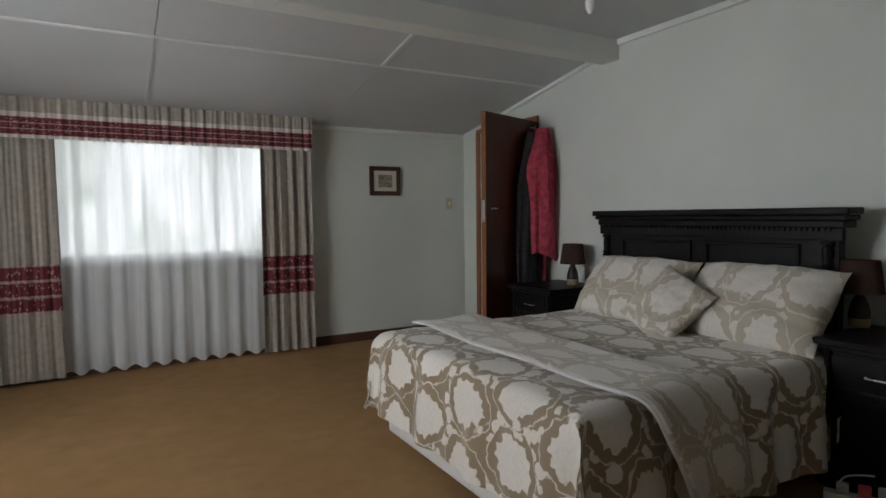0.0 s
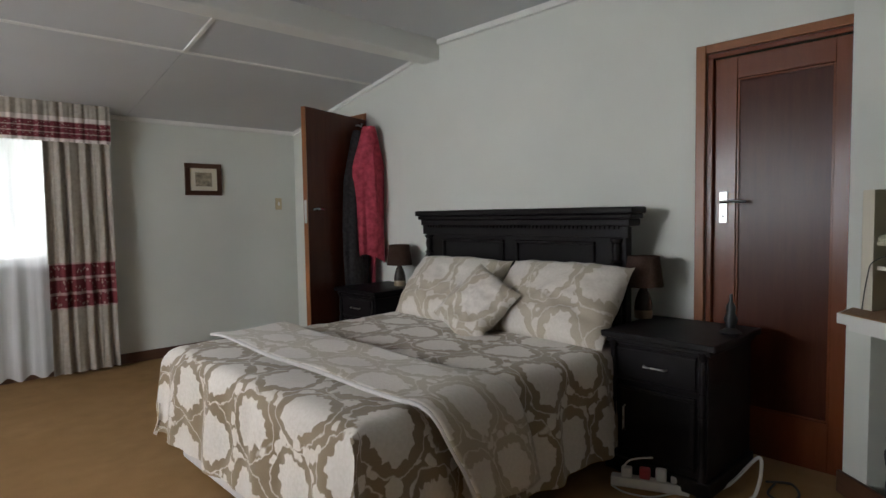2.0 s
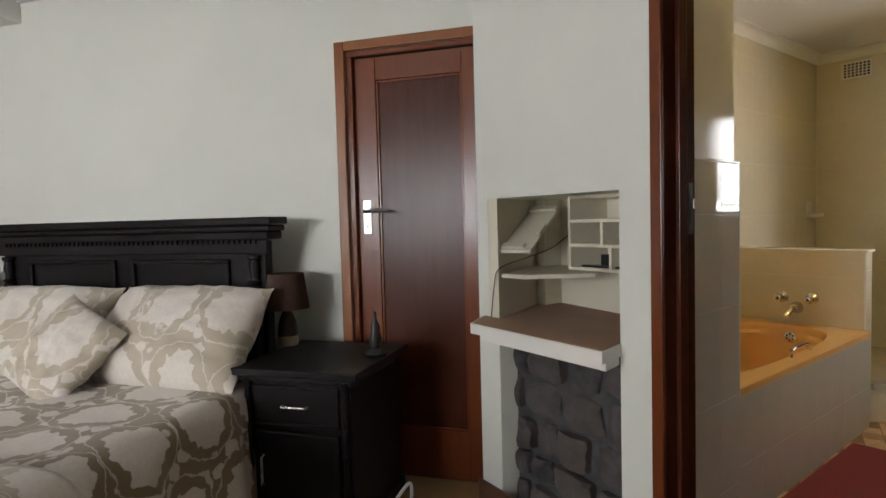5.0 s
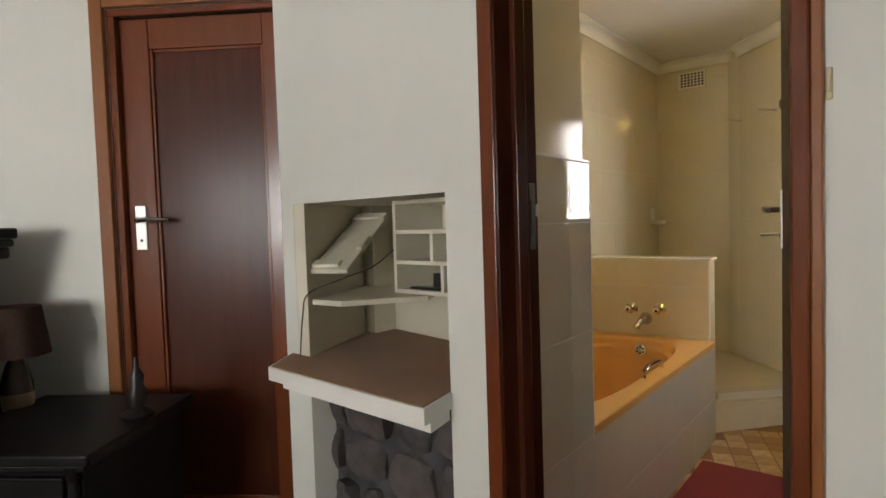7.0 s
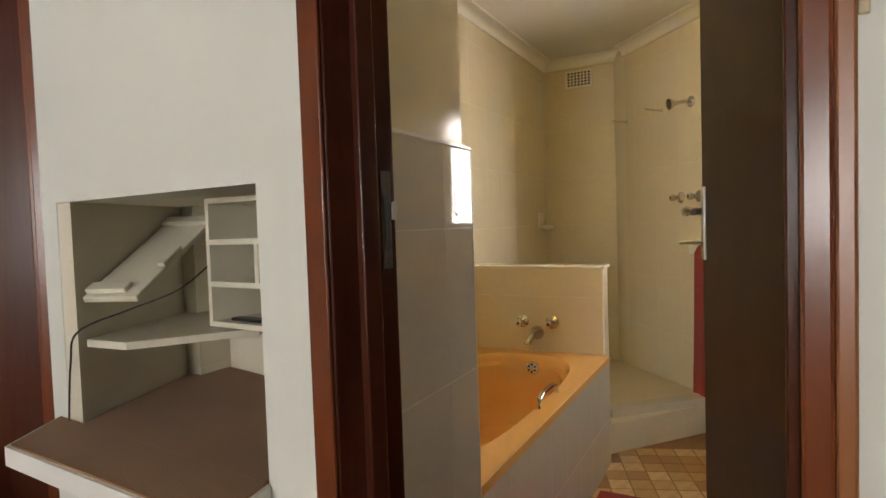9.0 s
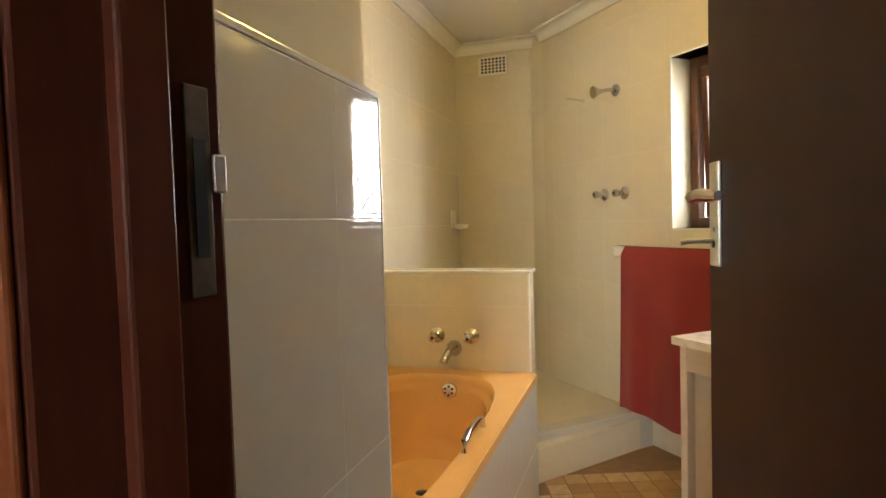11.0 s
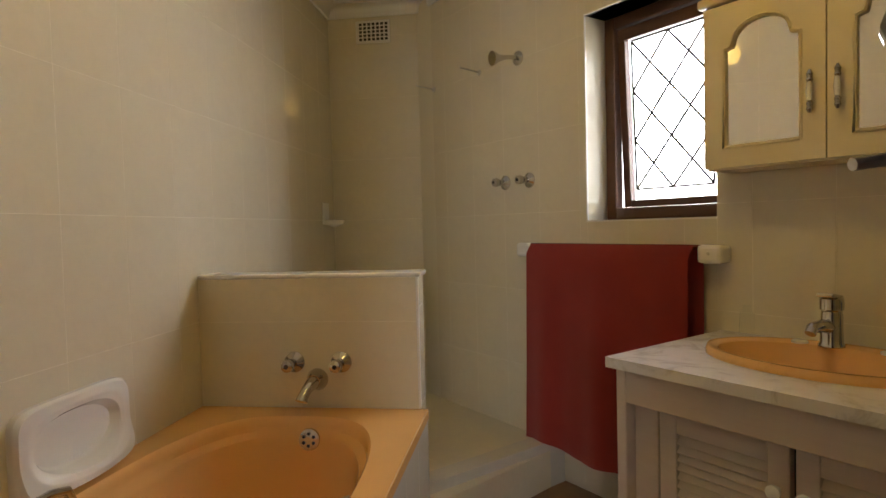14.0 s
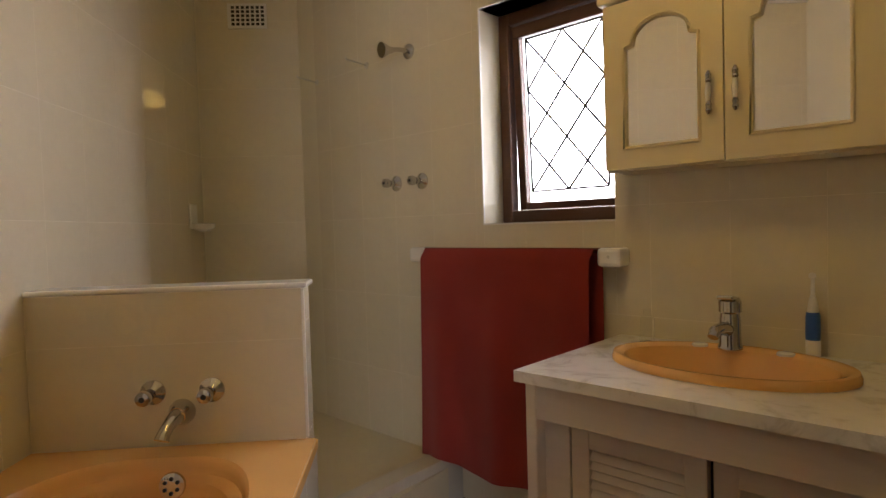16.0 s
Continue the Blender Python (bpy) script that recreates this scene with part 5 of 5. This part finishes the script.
e = thing("soap_dish", D @ pose(4.195, LEFTW, 0.682), "white porcelain recessed soap dish on the tiled wall", "soap dish")


def dish_fn(u, v):
    """A rounded slab standing off the wall with a deep oval bowl and a spouted lower lip."""
    a = 2 * math.pi * u
    ca, sa = math.cos(a), math.sin(a)
    steps = [(0.190, 0.108, 0.0, 7), (0.190, 0.108, 0.016, 7), (0.184, 0.103, 0.026, 6), (0.160, 0.086, 0.030, 4), (0.146, 0.074, 0.026, 2.6), (0.130, 0.062, 0.004, 2.2), (0.06, 0.03, 0.002, 2)]
    f = v * (len(steps) - 1)
    i = min(int(f), len(steps) - 2)
    p, q, t = steps[i], steps[i + 1], f - i
    rx, rz, y, n = (p[j] + (q[j] - p[j]) * t for j in range(4))
    k = (abs(ca) ** n + abs(sa) ** n) ** (-1 / n)
    lip = 0.045 * max(0.0, -sa) ** 2 if 0.3 < v < 0.75 else 0.0
    return (rx * ca * k, -y - lip, rz * sa * k)


bm = bmesh.new()
vs = bm_grid(bm, 72, 24, dish_fn)
bm.faces.new([vs[i][24] for i in range(72)])
bmesh.ops.remove_doubles(bm, verts=bm.verts, dist=1e-5)
part("dish", bm, M['porcelain'], e, smooth=True)
e = thing("wall_vent", DY @ pose(0, -ENDW, 0), "white square-holed wall vent high on the wall", "vent")
box_part("plate", e, M['porcelain'], 1.632, 1.845, 0.0, 0.012, 2.30, 2.437, 0.003)
for i in range(7):
    for j in range(5):
        x, z = 1.655 + i * 0.0265, 2.324 + j * 0.0225
        box_part("hole", e, M['darkplastic'], x - 0.0085, x + 0.0085, 0.012, 0.0128, z - 0.0075, z + 0.0075, 0)

# towel rail, towel
e = thing("towel_rail", W @ pose(0, WINW, 0), "towel rail with white porcelain brackets", "towel rail")
for u in (3.82, 4.735):
    box_part("bracket", e, M['porcelain'], u - 0.045, u + 0.045, 0.0, 0.075, 1.030, 1.095, 0.014, "white porcelain bracket")
lathe_part("screw", e, M['steel'], [(0.006, 0), (0.005, 0.002)], pose(3.82, 0.075, 1.065, -90, 0, 0), n=10)
tube_part("rod", e, M['redwood'], [(3.83, 0.05, 1.085), (4.71, 0.05, 1.085)], 0.009)
bm = bmesh.new()


def towel_fn(u, v):
    x = 3.866 + 0.80 * u
    s = v * 1.78
    rp = 0.010 * math.sin(x * 21) * min(1, abs(v - 0.52) * 3) + 0.006 * math.sin(x * 43 + 1) * abs(v - 0.52)
    if s < 0.90:
        return (x + 0.02 * (1 - v), WINW + 0.105 + rp + 0.02 * (0.9 - s), 0.20 + 0.86 * s / 0.90 + (0.012 * math.sin(9 * u)) * (1 - s / 0.9))
    if s < 0.98:
        a = (s - 0.90) / 0.08 * math.pi
        return (x, WINW + 0.064 + 0.04 * math.cos(a), 1.06 + 0.038 * math.sin(a))
    return (x, WINW + 0.024 - rp * 0.3, 1.06 - (s - 0.98))


bm_grid(bm, 70, 50, towel_fn)
single("towel", bm, M['towel'], W, "dark red bath towel hanging over the rail", "towel", smooth=True)

# ---- vanity ----
VU1, VF, VZ = 3.803, -2.61, 0.797
VU0 = 2.45
vn = thing("vanity", W, "cream painted vanity cupboard with louvred doors", "vanity")
box_part("side_panel", vn, M['vanity'], VU1 - 0.045, VU1 - 0.022, WINW + 0.01, VF - 0.02, 0.02, VZ - 0.03, 0.002)
box_part("front_rail", vn, M['vanity'], VU0, VU1 - 0.02, VF - 0.035, VF - 0.015, VZ - 0.125, VZ - 0.03, 0.003)
box_part("post", vn, M['vanity'], VU1 - 0.12, VU1 - 0.046, VF - 0.075, VF - 0.05, 0.02, VZ - 0.126, 0.002)
box_part("corner_post", vn, M['vanity'], VU1 - 0.045, VU1 - 0.012, VF - 0.045, VF - 0.012, 0.0, VZ - 0.03, 0.004)
box_part("plinth", vn, M['vanity'], VU0, VU1 - 0.05, VF - 0.12, VF - 0.10, 0.01, 0.10, 0)
# near-black sheet close behind the louvres stands in for the cupboard's inner shade
box_part("louvre_shade_sheet", vn, M['darkplastic'], VU0, VU1 - 0.05, VF - 0.115, VF - 0.10, 0.10, VZ - 0.06, 0)
dw = 0.335
for k in range(3):
    u1 = VU1 - 0.125 - k * (dw + 0.012)
    u0 = u1 - dw
    dr = box_part("door", vn, M['vanity'], u0, u0 + 0.05, VF - 0.075, VF - 0.05, 0.10, VZ - 0.13, 0.003)
    for a, b, c, d in ((u1 - 0.05, u1, 0.10, VZ - 0.13), (u0 + 0.05, u1 - 0.05, VZ - 0.185, VZ - 0.13), (u0 + 0.05, u1 - 0.05, 0.10, 0.16)):
        box_part("door_frame_rail", dr, M['vanity'], a, b, VF - 0.075, VF - 0.05, c, d, 0.003)
    z = 0.172
    while z < VZ - 0.19:
        box_part("louvre", dr, M['vanity'], u0 + 0.05, u1 - 0.05, -0.003, 0.003, -0.014, 0.014, 0.0015, "", pose(0, VF - 0.0625, z, 38, 0, 0))
        z += 0.0235
    kx = u0 + 0.026 if k % 2 == 0 else u1 - 0.026
    lathe_part("knob", dr, M['porcelain'], [(0.007, 0), (0.007, 0.012), (0.017, 0.02), (0.017, 0.028), (0.008, 0.034)], pose(kx, VF - 0.05, 0.555, -90, 0, 0), "white porcelain knob", 14)
BC = Vector((3.40, -2.955, 0))
BA, BB = 0.295, 0.20
bm = bmesh.new()
n = 48
ov = [(BC.x + (BA - 0.035) * math.cos(2 * math.pi * i / n), BC.y + (BB - 0.03) * math.sin(2 * math.pi * i / n)) for i in range(n)]
x0, x1, y0, y1 = VU0, VU1 + 0.012, WINW + 0.001, VF + 0.004


def edge_pt(x, y):
    dx, dy = x - BC.x, y - BC.y
    t = min(((x1 - BC.x) / dx if dx > 0 else (x0 - BC.x) / dx) if abs(dx) > 1e-9 else 1e9, ((y1 - BC.y) / dy if dy > 0 else (y0 - BC.y) / dy) if abs(dy) > 1e-9 else 1e9)
    return (BC.x + dx * t, BC.y + dy * t)


angs = sorted([2 * math.pi * i / n for i in range(n)] + [math.atan2(cy - BC.y, cx - BC.x) % (2 * math.pi) for cx in (x0, x1) for cy in (y0, y1)])
inner = [(BC.x + (BA - 0.035) * math.cos(a), BC.y + (BB - 0.03) * math.sin(a)) for a in angs]
outer = [edge_pt(BC.x + math.cos(a), BC.y + math.sin(a)) for a in angs]
rows4 = [[bm.verts.new((x, y, z)) for x, y in ring] for ring, z in ((inner, VZ), (outer, VZ), (outer, VZ - 0.03), (inner, VZ - 0.03))]
for a in range(4):
    ra, rb = rows4[a], rows4[(a + 1) % 4]
    for i in range(len(angs)):
        j = (i + 1) % len(angs)
        bm.faces.new((ra[i], ra[j], rb[j], rb[i]))
single("marble_worktop", bm, M['marble'], W, "pale cultured marble vanity top with basin cut-out", "countertop")
bas = thing("basin", W @ pose(BC.x, BC.y, VZ), "apricot oval drop-in hand basin", "basin")


def basin_fn(u, v):
    a = 2 * math.pi * u
    st = [(1.0, 1.0, 0.0), (1.0, 1.0, 0.010), (0.985, 0.975, 0.022), (0.94, 0.92, 0.024), (0.87, 0.80, 0.016), (0.83, 0.74, -0.005), (0.74, 0.62, -0.07), (0.55, 0.42, -0.12), (0.15, 0.12, -0.135)]
    f = v * (len(st) - 1)
    i = min(int(f), len(st) - 2)
    t = f - i
    sx, sy, sz = (st[i][q] + (st[i + 1][q] - st[i][q]) * t for q in range(3))
    back = -0.012 if v > 0.35 else 0
    return (BA * sx * math.cos(a), BB * sy * math.sin(a) - back, sz)


bm = bmesh.new()
vs = bm_grid(bm, 64, 24, basin_fn)
bm.faces.new([vs[i][24] for i in range(64)])
bmesh.ops.remove_doubles(bm, verts=bm.verts, dist=1e-5)
part("bowl", bm, M['bathyellow'], bas, smooth=True)
lathe_part("overflow", bas, M['ceramic_dark'], [(0.009, 0), (0.007, 0.003)], pose(0.0, -BB * 0.70, -0.022, -65, 0, 0), n=12)
for x in (-0.11, 0.11):
    lathe_part("tap_hole_cap", bas, M['porcelain'], [(0.022, 0.018), (0.022, 0.024), (0.016, 0.027)], pose(x, -BB * 0.86 + 0.03, 0), n=18)
fa = thing("faucet", W @ pose(BC.x + 0.03, BC.y - 0.15, VZ + 0.018), "chrome single-lever basin mixer tap", "tap")
lathe_part("body", fa, M['chrome'], [(0.033, 0), (0.033, 0.006), (0.029, 0.012), (0.027, 0.085), (0.025, 0.10)])
tube_part("spout", fa, M['chrome'], [(0, 0, 0.052), (0.004, 0.05, 0.064), (0.008, 0.10, 0.062), (0.009, 0.112, 0.048)], [0.020, 0.018, 0.016, 0.014], n=12)
lathe_part("cap", fa, M['chrome'], [(0.025, 0.10), (0.030, 0.105), (0.030, 0.135), (0.024, 0.142)])
box_part("lever", fa, M['chrome'], -0.022, 0.022, 0.0, 0.07, 0.132, 0.145, 0.004, "", pose(0, 0, 0, 10, 0, 0))
tb = thing("toothbrush", W @ pose(3.245, -3.185, VZ), "blue and white electric toothbrush standing by the basin", "toothbrush")
lathe_part("handle", tb, M['whiteplastic'], [(0.017, 0), (0.018, 0.03), (0.016, 0.11), (0.011, 0.15), (0.008, 0.165)])
lathe_part("grip", tb, M['blueplastic'], [(0.0175, 0.05), (0.0185, 0.07), (0.0175, 0.115), (0.0155, 0.125)])
lathe_part("neck", tb, M['whiteplastic'], [(0.006, 0.165), (0.0045, 0.215)], n=12)
lathe_part("brush_head", tb, M['whiteplastic'], [(0.008, 0), (0.009, 0.01)], pose(0, -0.004, 0.222, -80, 0, 0), n=12)
bm = bmesh.new()
bm_lathe(bm, [(0.022, 0), (0.023, 0.01), (0.021, 0.075), (0.012, 0.09), (0.010, 0.105)], 16)
bt = single("glass_bottle", bm, M['glass'], W @ pose(3.69, -3.15, VZ), "small clear glass bottle by the basin", "bottle", smooth=True)

# ---- mirror cabinet ----
CU1, CF, CZ0, CZ1 = 3.775, -3.055, 1.333, 1.845
cab = thing("mirror_cabinet", W, "cream lacquered wall cabinet with arched mirror doors", "cabinet")
box_part("body", cab, M['cabinet'], 2.72, CU1, WINW + 0.002, CF - 0.02, CZ0, CZ1, 0.003)
box_part("top_moulding", cab, M['cabinet'], 2.70, CU1 + 0.015, WINW + 0.002, CF + 0.012, CZ1, CZ1 + 0.03, 0.008)


def arch(w, h, n=16):
    """Outline of an arched panel with small shoulders, from the lower left anticlockwise."""
    pts = [(0, 0), (w, 0), (w, h * 0.80)]
    pts.append((w - 0.022, h * 0.815))
    r = (w - 0.05) / 2
    for i in range(n + 1):
        a = i / n * math.pi
        pts.append((w / 2 + r * math.cos(a), h * 0.84 + (h * 0.16) * math.sin(a)))
    pts += [(0.022, h * 0.815), (0, h * 0.80)]
    return pts


for k in range(3):
    u1 = CU1 - 0.002 - k * 0.352
    u0 = u1 - 0.348
    st = 0.068
    h = CZ1 - CZ0 - 0.012
    pan = arch(u1 - u0 - 2 * st, h - 2 * st)
    bm = bmesh.new()
    out = [(0, 0), (u1 - u0, 0), (u1 - u0, h), (0, h)]
    cx, cz = (u1 - u0) / 2, h / 2
    inn = [(x + st, z + st) for x, z in pan]

    def outer_for(x, z):
        dx, dz = x - cx, z - cz
        t = min(cx / abs(dx) if abs(dx) > 1e-9 else 1e9, cz / abs(dz) if abs(dz) > 1e-9 else 1e9)
        return (cx + dx * t, cz + dz * t)
    ins, outs = [], []
    for x, z in inn:
        ins.append((x, z))
        outs.append(outer_for(x, z))
    for cxx, czz in out:
        dx, dz = cxx - cx, czz - cz
        best = None
        for i in range(len(inn)):
            a, b = inn[i], inn[(i + 1) % len(inn)]
            den = dx * (b[1] - a[1]) - dz * (b[0] - a[0])
            if abs(den) < 1e-12:
                continue
            s = ((a[0] - cx) * (b[1] - a[1]) - (a[1] - cz) * (b[0] - a[0])) / den
            t = ((a[0] - cx) * dz - (a[1] - cz) * dx) / den
            if s > 0 and -1e-6 <= t <= 1 + 1e-6 and (best is None or s < best):
                best = s
        if best:
            ins.append((cx + dx * best, cz + dz * best))
            outs.append((cxx, czz))
    order = sorted(range(len(ins)), key=lambda i: math.atan2(outs[i][1] - cz, outs[i][0] - cx))
    ins, outs = [ins[i] for i in order], [outs[i] for i in order]
    rr = [[bm.verts.new((u0 + x, y, CZ0 + 0.006 + z)) for x, z in ring] for ring, y in ((ins, CF), (outs, CF), (outs, CF - 0.018), (ins, CF - 0.018))]
    for a in range(4):
        ra, rb = rr[a], rr[(a + 1) % 4]
        for i in range(len(ins)):
            j = (i + 1) % len(ins)
            bm.faces.new((ra[i], ra[j], rb[j], rb[i]))
    dr = part("door", bm, M['cabinet'], cab)
    bm = bmesh.new()
    f = [bm.verts.new((u0 + x, CF - 0.010, CZ0 + 0.006 + z)) for x, z in inn]
    b = [bm.verts.new((u0 + x, CF - 0.014, CZ0 + 0.006 + z)) for x, z in inn]
    bm.faces.new(f)
    bm.faces.new(list(reversed(b)))
    for i in range(len(f)):
        j = (i + 1) % len(f)
        bm.faces.new((f[i], f[j], b[j], b[i]))
    part("mirror", bm, M['mirror'], dr, "arched mirror panel")
    tube_part("moulding", dr, M['cabinet'], [(u0 + x * 1.0 + (x - cx) * 0.05, CF + 0.001, CZ0 + 0.006 + z + (z - cz) * 0.04) for x, z in inn + inn[:1]], 0.0045, "", 6)
    hx = u0 + 0.032 if k % 2 == 0 else u1 - 0.032
    hd = tube_part("handle", dr, M['porcelain'], [(hx, CF + 0.022, CZ0 + 0.165), (hx, CF + 0.024, CZ0 + 0.19), (hx, CF + 0.022, CZ0 + 0.215)], [0.006, 0.008, 0.006], "white handle with chrome ends", 10)
    for z in (0.15, 0.23):
        lathe_part("handle_end", hd, M['chrome'], [(0.004, -0.018), (0.009, -0.008), (0.007, 0.0), (0.009, 0.008), (0.003, 0.02)], pose(hx, CF + 0.018, CZ0 + z), n=10)

# bath mat, lamp, long brush
bm = bmesh.new()
bm_box(bm, 3.35, 4.43, 0.35, 1.185, 0.010, 0.028, 0.008)
single("bath_mat", bm, M['mat'], D, "dark red bath mat beside the tub", "bath mat")
e = thing("bathroom_light", D @ pose(4.06, 0.86, BATHCEIL), "opal glass bathroom ceiling light", "ceiling light")
lathe_part("base", e, M['whiteplastic'], [(0.07, -0.02), (0.075, 0.0)], n=24)
lathe_part("globe", e, M['lit'], [(0.02, -0.165), (0.055, -0.15), (0.078, -0.115), (0.085, -0.08), (0.075, -0.045), (0.06, -0.021)], label="lit warm opal glass globe", n=24)
e = thing("back_brush", D @ pose(3.046, 1.172, 0), "white porcelain hook with hanging rust bristle brush", "brush")
tube_part("holder", e, M['porcelain'], [(-0.003, 0, 1.345), (0.012, 0, 1.343), (0.024, 0, 1.325), (0.026, 0, 1.30), (0.016, 0, 1.277)], [0.014, 0.017, 0.015, 0.014, 0.010], n=14)
rnd = random.Random(31)
bm = bmesh.new()
for i in range(260):
    z = 1.275 - 0.145 * i / 260
    a = rnd.uniform(0, 6.28)
    bm_tube(bm, [(0.014, 0, z), (0.014 + 0.009 * math.cos(a), 0.009 * math.sin(a), z - rnd.uniform(0.0, 0.006))], 0.0012, 4)
part("bristle", bm, M['fringe'], e, "rust brown bristles")
tube_part("wire", e, M['steel'], [(0.014, 0, 1.285), (0.014, 0, 1.13)], 0.002, n=6)

# ---- tiles ----


def tile_field(parent, material, m, x0, x1, z0, z1, w, h, ox=0.0, oz=0.0, holes=(), y0=-0.0035, y1=0.0, gap=0.0015, grout=True):
    """Glazed tiles on a wall, each one an object; local x along, z up, the faces at y1, the room at +y."""
    if grout:
        bm = bmesh.new()
        xs = sorted({x0, x1, *[h[0] for h in holes], *[h[1] for h in holes]})
        for a, b in zip(xs, xs[1:]):
            spans = [(h[2], h[3]) for h in holes if h[0] <= a + 1e-6 and h[1] >= b - 1e-6]
            lo, hi = spans[0] if spans else (z1, z1)
            bm_box(bm, a, b, y0, y1 - 0.0004, z0, lo)
            if hi < z1 - 1e-6:
                bm_box(bm, a, b, y0, y1 - 0.0004, hi, z1)
        part("grout", bm, M['grout'], parent, m=m)
    cache = {}
    x = x0 - ox
    while x < x1 - 1e-6:
        z = z0 - oz
        while z < z1 - 1e-6:
            pieces = [(max(x, x0), min(x + w, x1), max(z, z0), min(z + h, z1))]
            for hx0, hx1, hz0, hz1 in holes:
                nxt = []
                for a, b, c, d in pieces:
                    if b <= hx0 or a >= hx1 or d <= hz0 or c >= hz1:
                        nxt.append((a, b, c, d))
                        continue
                    if a < hx0:
                        nxt.append((a, hx0, c, d))
                    if b > hx1:
                        nxt.append((hx1, b, c, d))
                    if c < hz0:
                        nxt.append((max(a, hx0), min(b, hx1), c, hz0))
                    if d > hz1:
                        nxt.append((max(a, hx0), min(b, hx1), hz1, d))
                pieces = nxt
            for a, b, c, d in pieces:
                if b - a < 0.012 or d - c < 0.012:
                    continue
                key = (round(b - a, 4), round(d - c, 4))
                if key not in cache:
                    bm = bmesh.new()
                    W2, H2 = key[0] - gap, key[1] - gap
                    ring = lambda i, y: [bm.verts.new(p) for p in ((i, y, i), (W2 - i, y, i), (W2 - i, y, H2 - i), (i, y, H2 - i))]
                    r0, r1, r2 = ring(0, y0), ring(0, y1 - 0.0003), ring(0.0004, y1)
                    for p, q in ((r0, r1), (r1, r2)):
                        for i in range(4):
                            bm.faces.new((p[i], p[(i + 1) % 4], q[(i + 1) % 4], q[i]))
                    bm.faces.new(r2)
                    cache[key] = mesh_of(bm, "tile", material)
                ob = new("tile", cache[key])
                ob.parent = parent
                ob.matrix_basis = m @ pose(a, 0, c)
            z += h
        x += w


def carrier(name, label):
    return thing(name, I4, label, "tiling", kind="structure")


FLIP = pose(0, 0, 0, 0, 0, 180)
t1 = carrier("tiling_left", "large cream glazed wall tiles along the bath")
tile_field(t1, M['tile'], D @ pose(0, LEFTW, 0) @ FLIP, -ENDW, -2.966, 0.17, BATHCEIL - 0.07, 0.2455, 0.37, 0.0215, 0.045)
t2 = carrier("tiling_end", "large cream glazed wall tiles in the shower")
tile_field(t2, M['tile'], DY @ pose(0, -ENDW, 0), 1.37, LEFTW - 0.002, 0.17, BATHCEIL - 0.07, 0.66, 0.37, 0.0, 0.045)
t3 = carrier("tiling_window", "large cream glazed wall tiles on the window wall")
tile_field(t3, M['tile'], W @ pose(0, WINW, 0), 1.6, 5.55, 0.01, BATHCEIL - 0.07, 0.2455, 0.37, 0.1, 0.255, [(U0, U1 + 0.006, Z0 - 0.006, Z1 + 0.006)])
t4 = carrier("tiling_nib", "white glazed wall tiles on the nib wall")
box_part("backing", t4, M['grout'], -0.42, -0.002, 0.0004, 0.0118, 0.006, 1.44, 0, "", NIB)
tile_field(t4, M['tile_grey'], NIB @ FLIP, 0.0, 0.42, 0.006, 1.44, 0.28, 0.335, 0.133, 0.085, grout=False)
box_part("tile_trim", t4, M['porcelain'], -0.42, 0.001, -0.002, 0.0118, 1.4405, 1.450, 0.002, "white trim above the tiles", NIB)
box_part("tile_trim", t4, M['porcelain'], -0.0015, 0.002, -0.0015, 0.045, 0.57, 1.440, 0.001, "white tile edge", NIB)
t5 = carrier("tiling_bath_front", "white glazed tiles on the bath front")
tile_field(t5, M['tile_grey'], D @ pose(0, BL0, 0) @ FLIP, -BA1, -BA0, 0.006, BZ - 0.032, 0.20, 0.30, 0.0, 0.06)
t6 = carrier("tiling_tap_wall", "cream glazed tiles on the low dividing wall")
tile_field(t6, M['tile'], DY @ pose(0, -4.80, 0) @ FLIP @ FLIP, 1.24, LEFTW - 0.002, BZ + 0.001, 1.014, 0.80, 0.37, 0.0, 0.071)
tile_field(t6, M['tile'], D @ pose(0, 1.235, 0) @ FLIP, -4.914, -4.802, 0.006, 1.014, 0.2, 0.335, 0.0, 0.1)
# floor vinyl squares where the floor shows
rot = D @ pose(4.3, 0.55, 0.0, 0, 0, 20)
bm = bmesh.new()
bm_box(bm, 0, 0.093, 0, 0.093, 0.005, 0.0080, 0)
sq = mesh_of(bm, "floor_tile", M['vinyl'])
for i in range(-8, 9):
    for j in range(-8, 9):
        p = rot @ Vector((i * 0.1, j * 0.1, 0))
        l = D.inverted() @ p
        w = W.inverted() @ p
        if l.y < BL0 - 0.06 and w.y > WINW + 0.05 and 3.2 < l.x < 5.25 and p.x < 4.78 + 0.18 * max(0.0, -1.813 - p.y):
            ob = new("floor_tile", sq)
            ob.parent = floor_bath
            ob.matrix_basis = rot @ pose(i * 0.1, j * 0.1, 0)
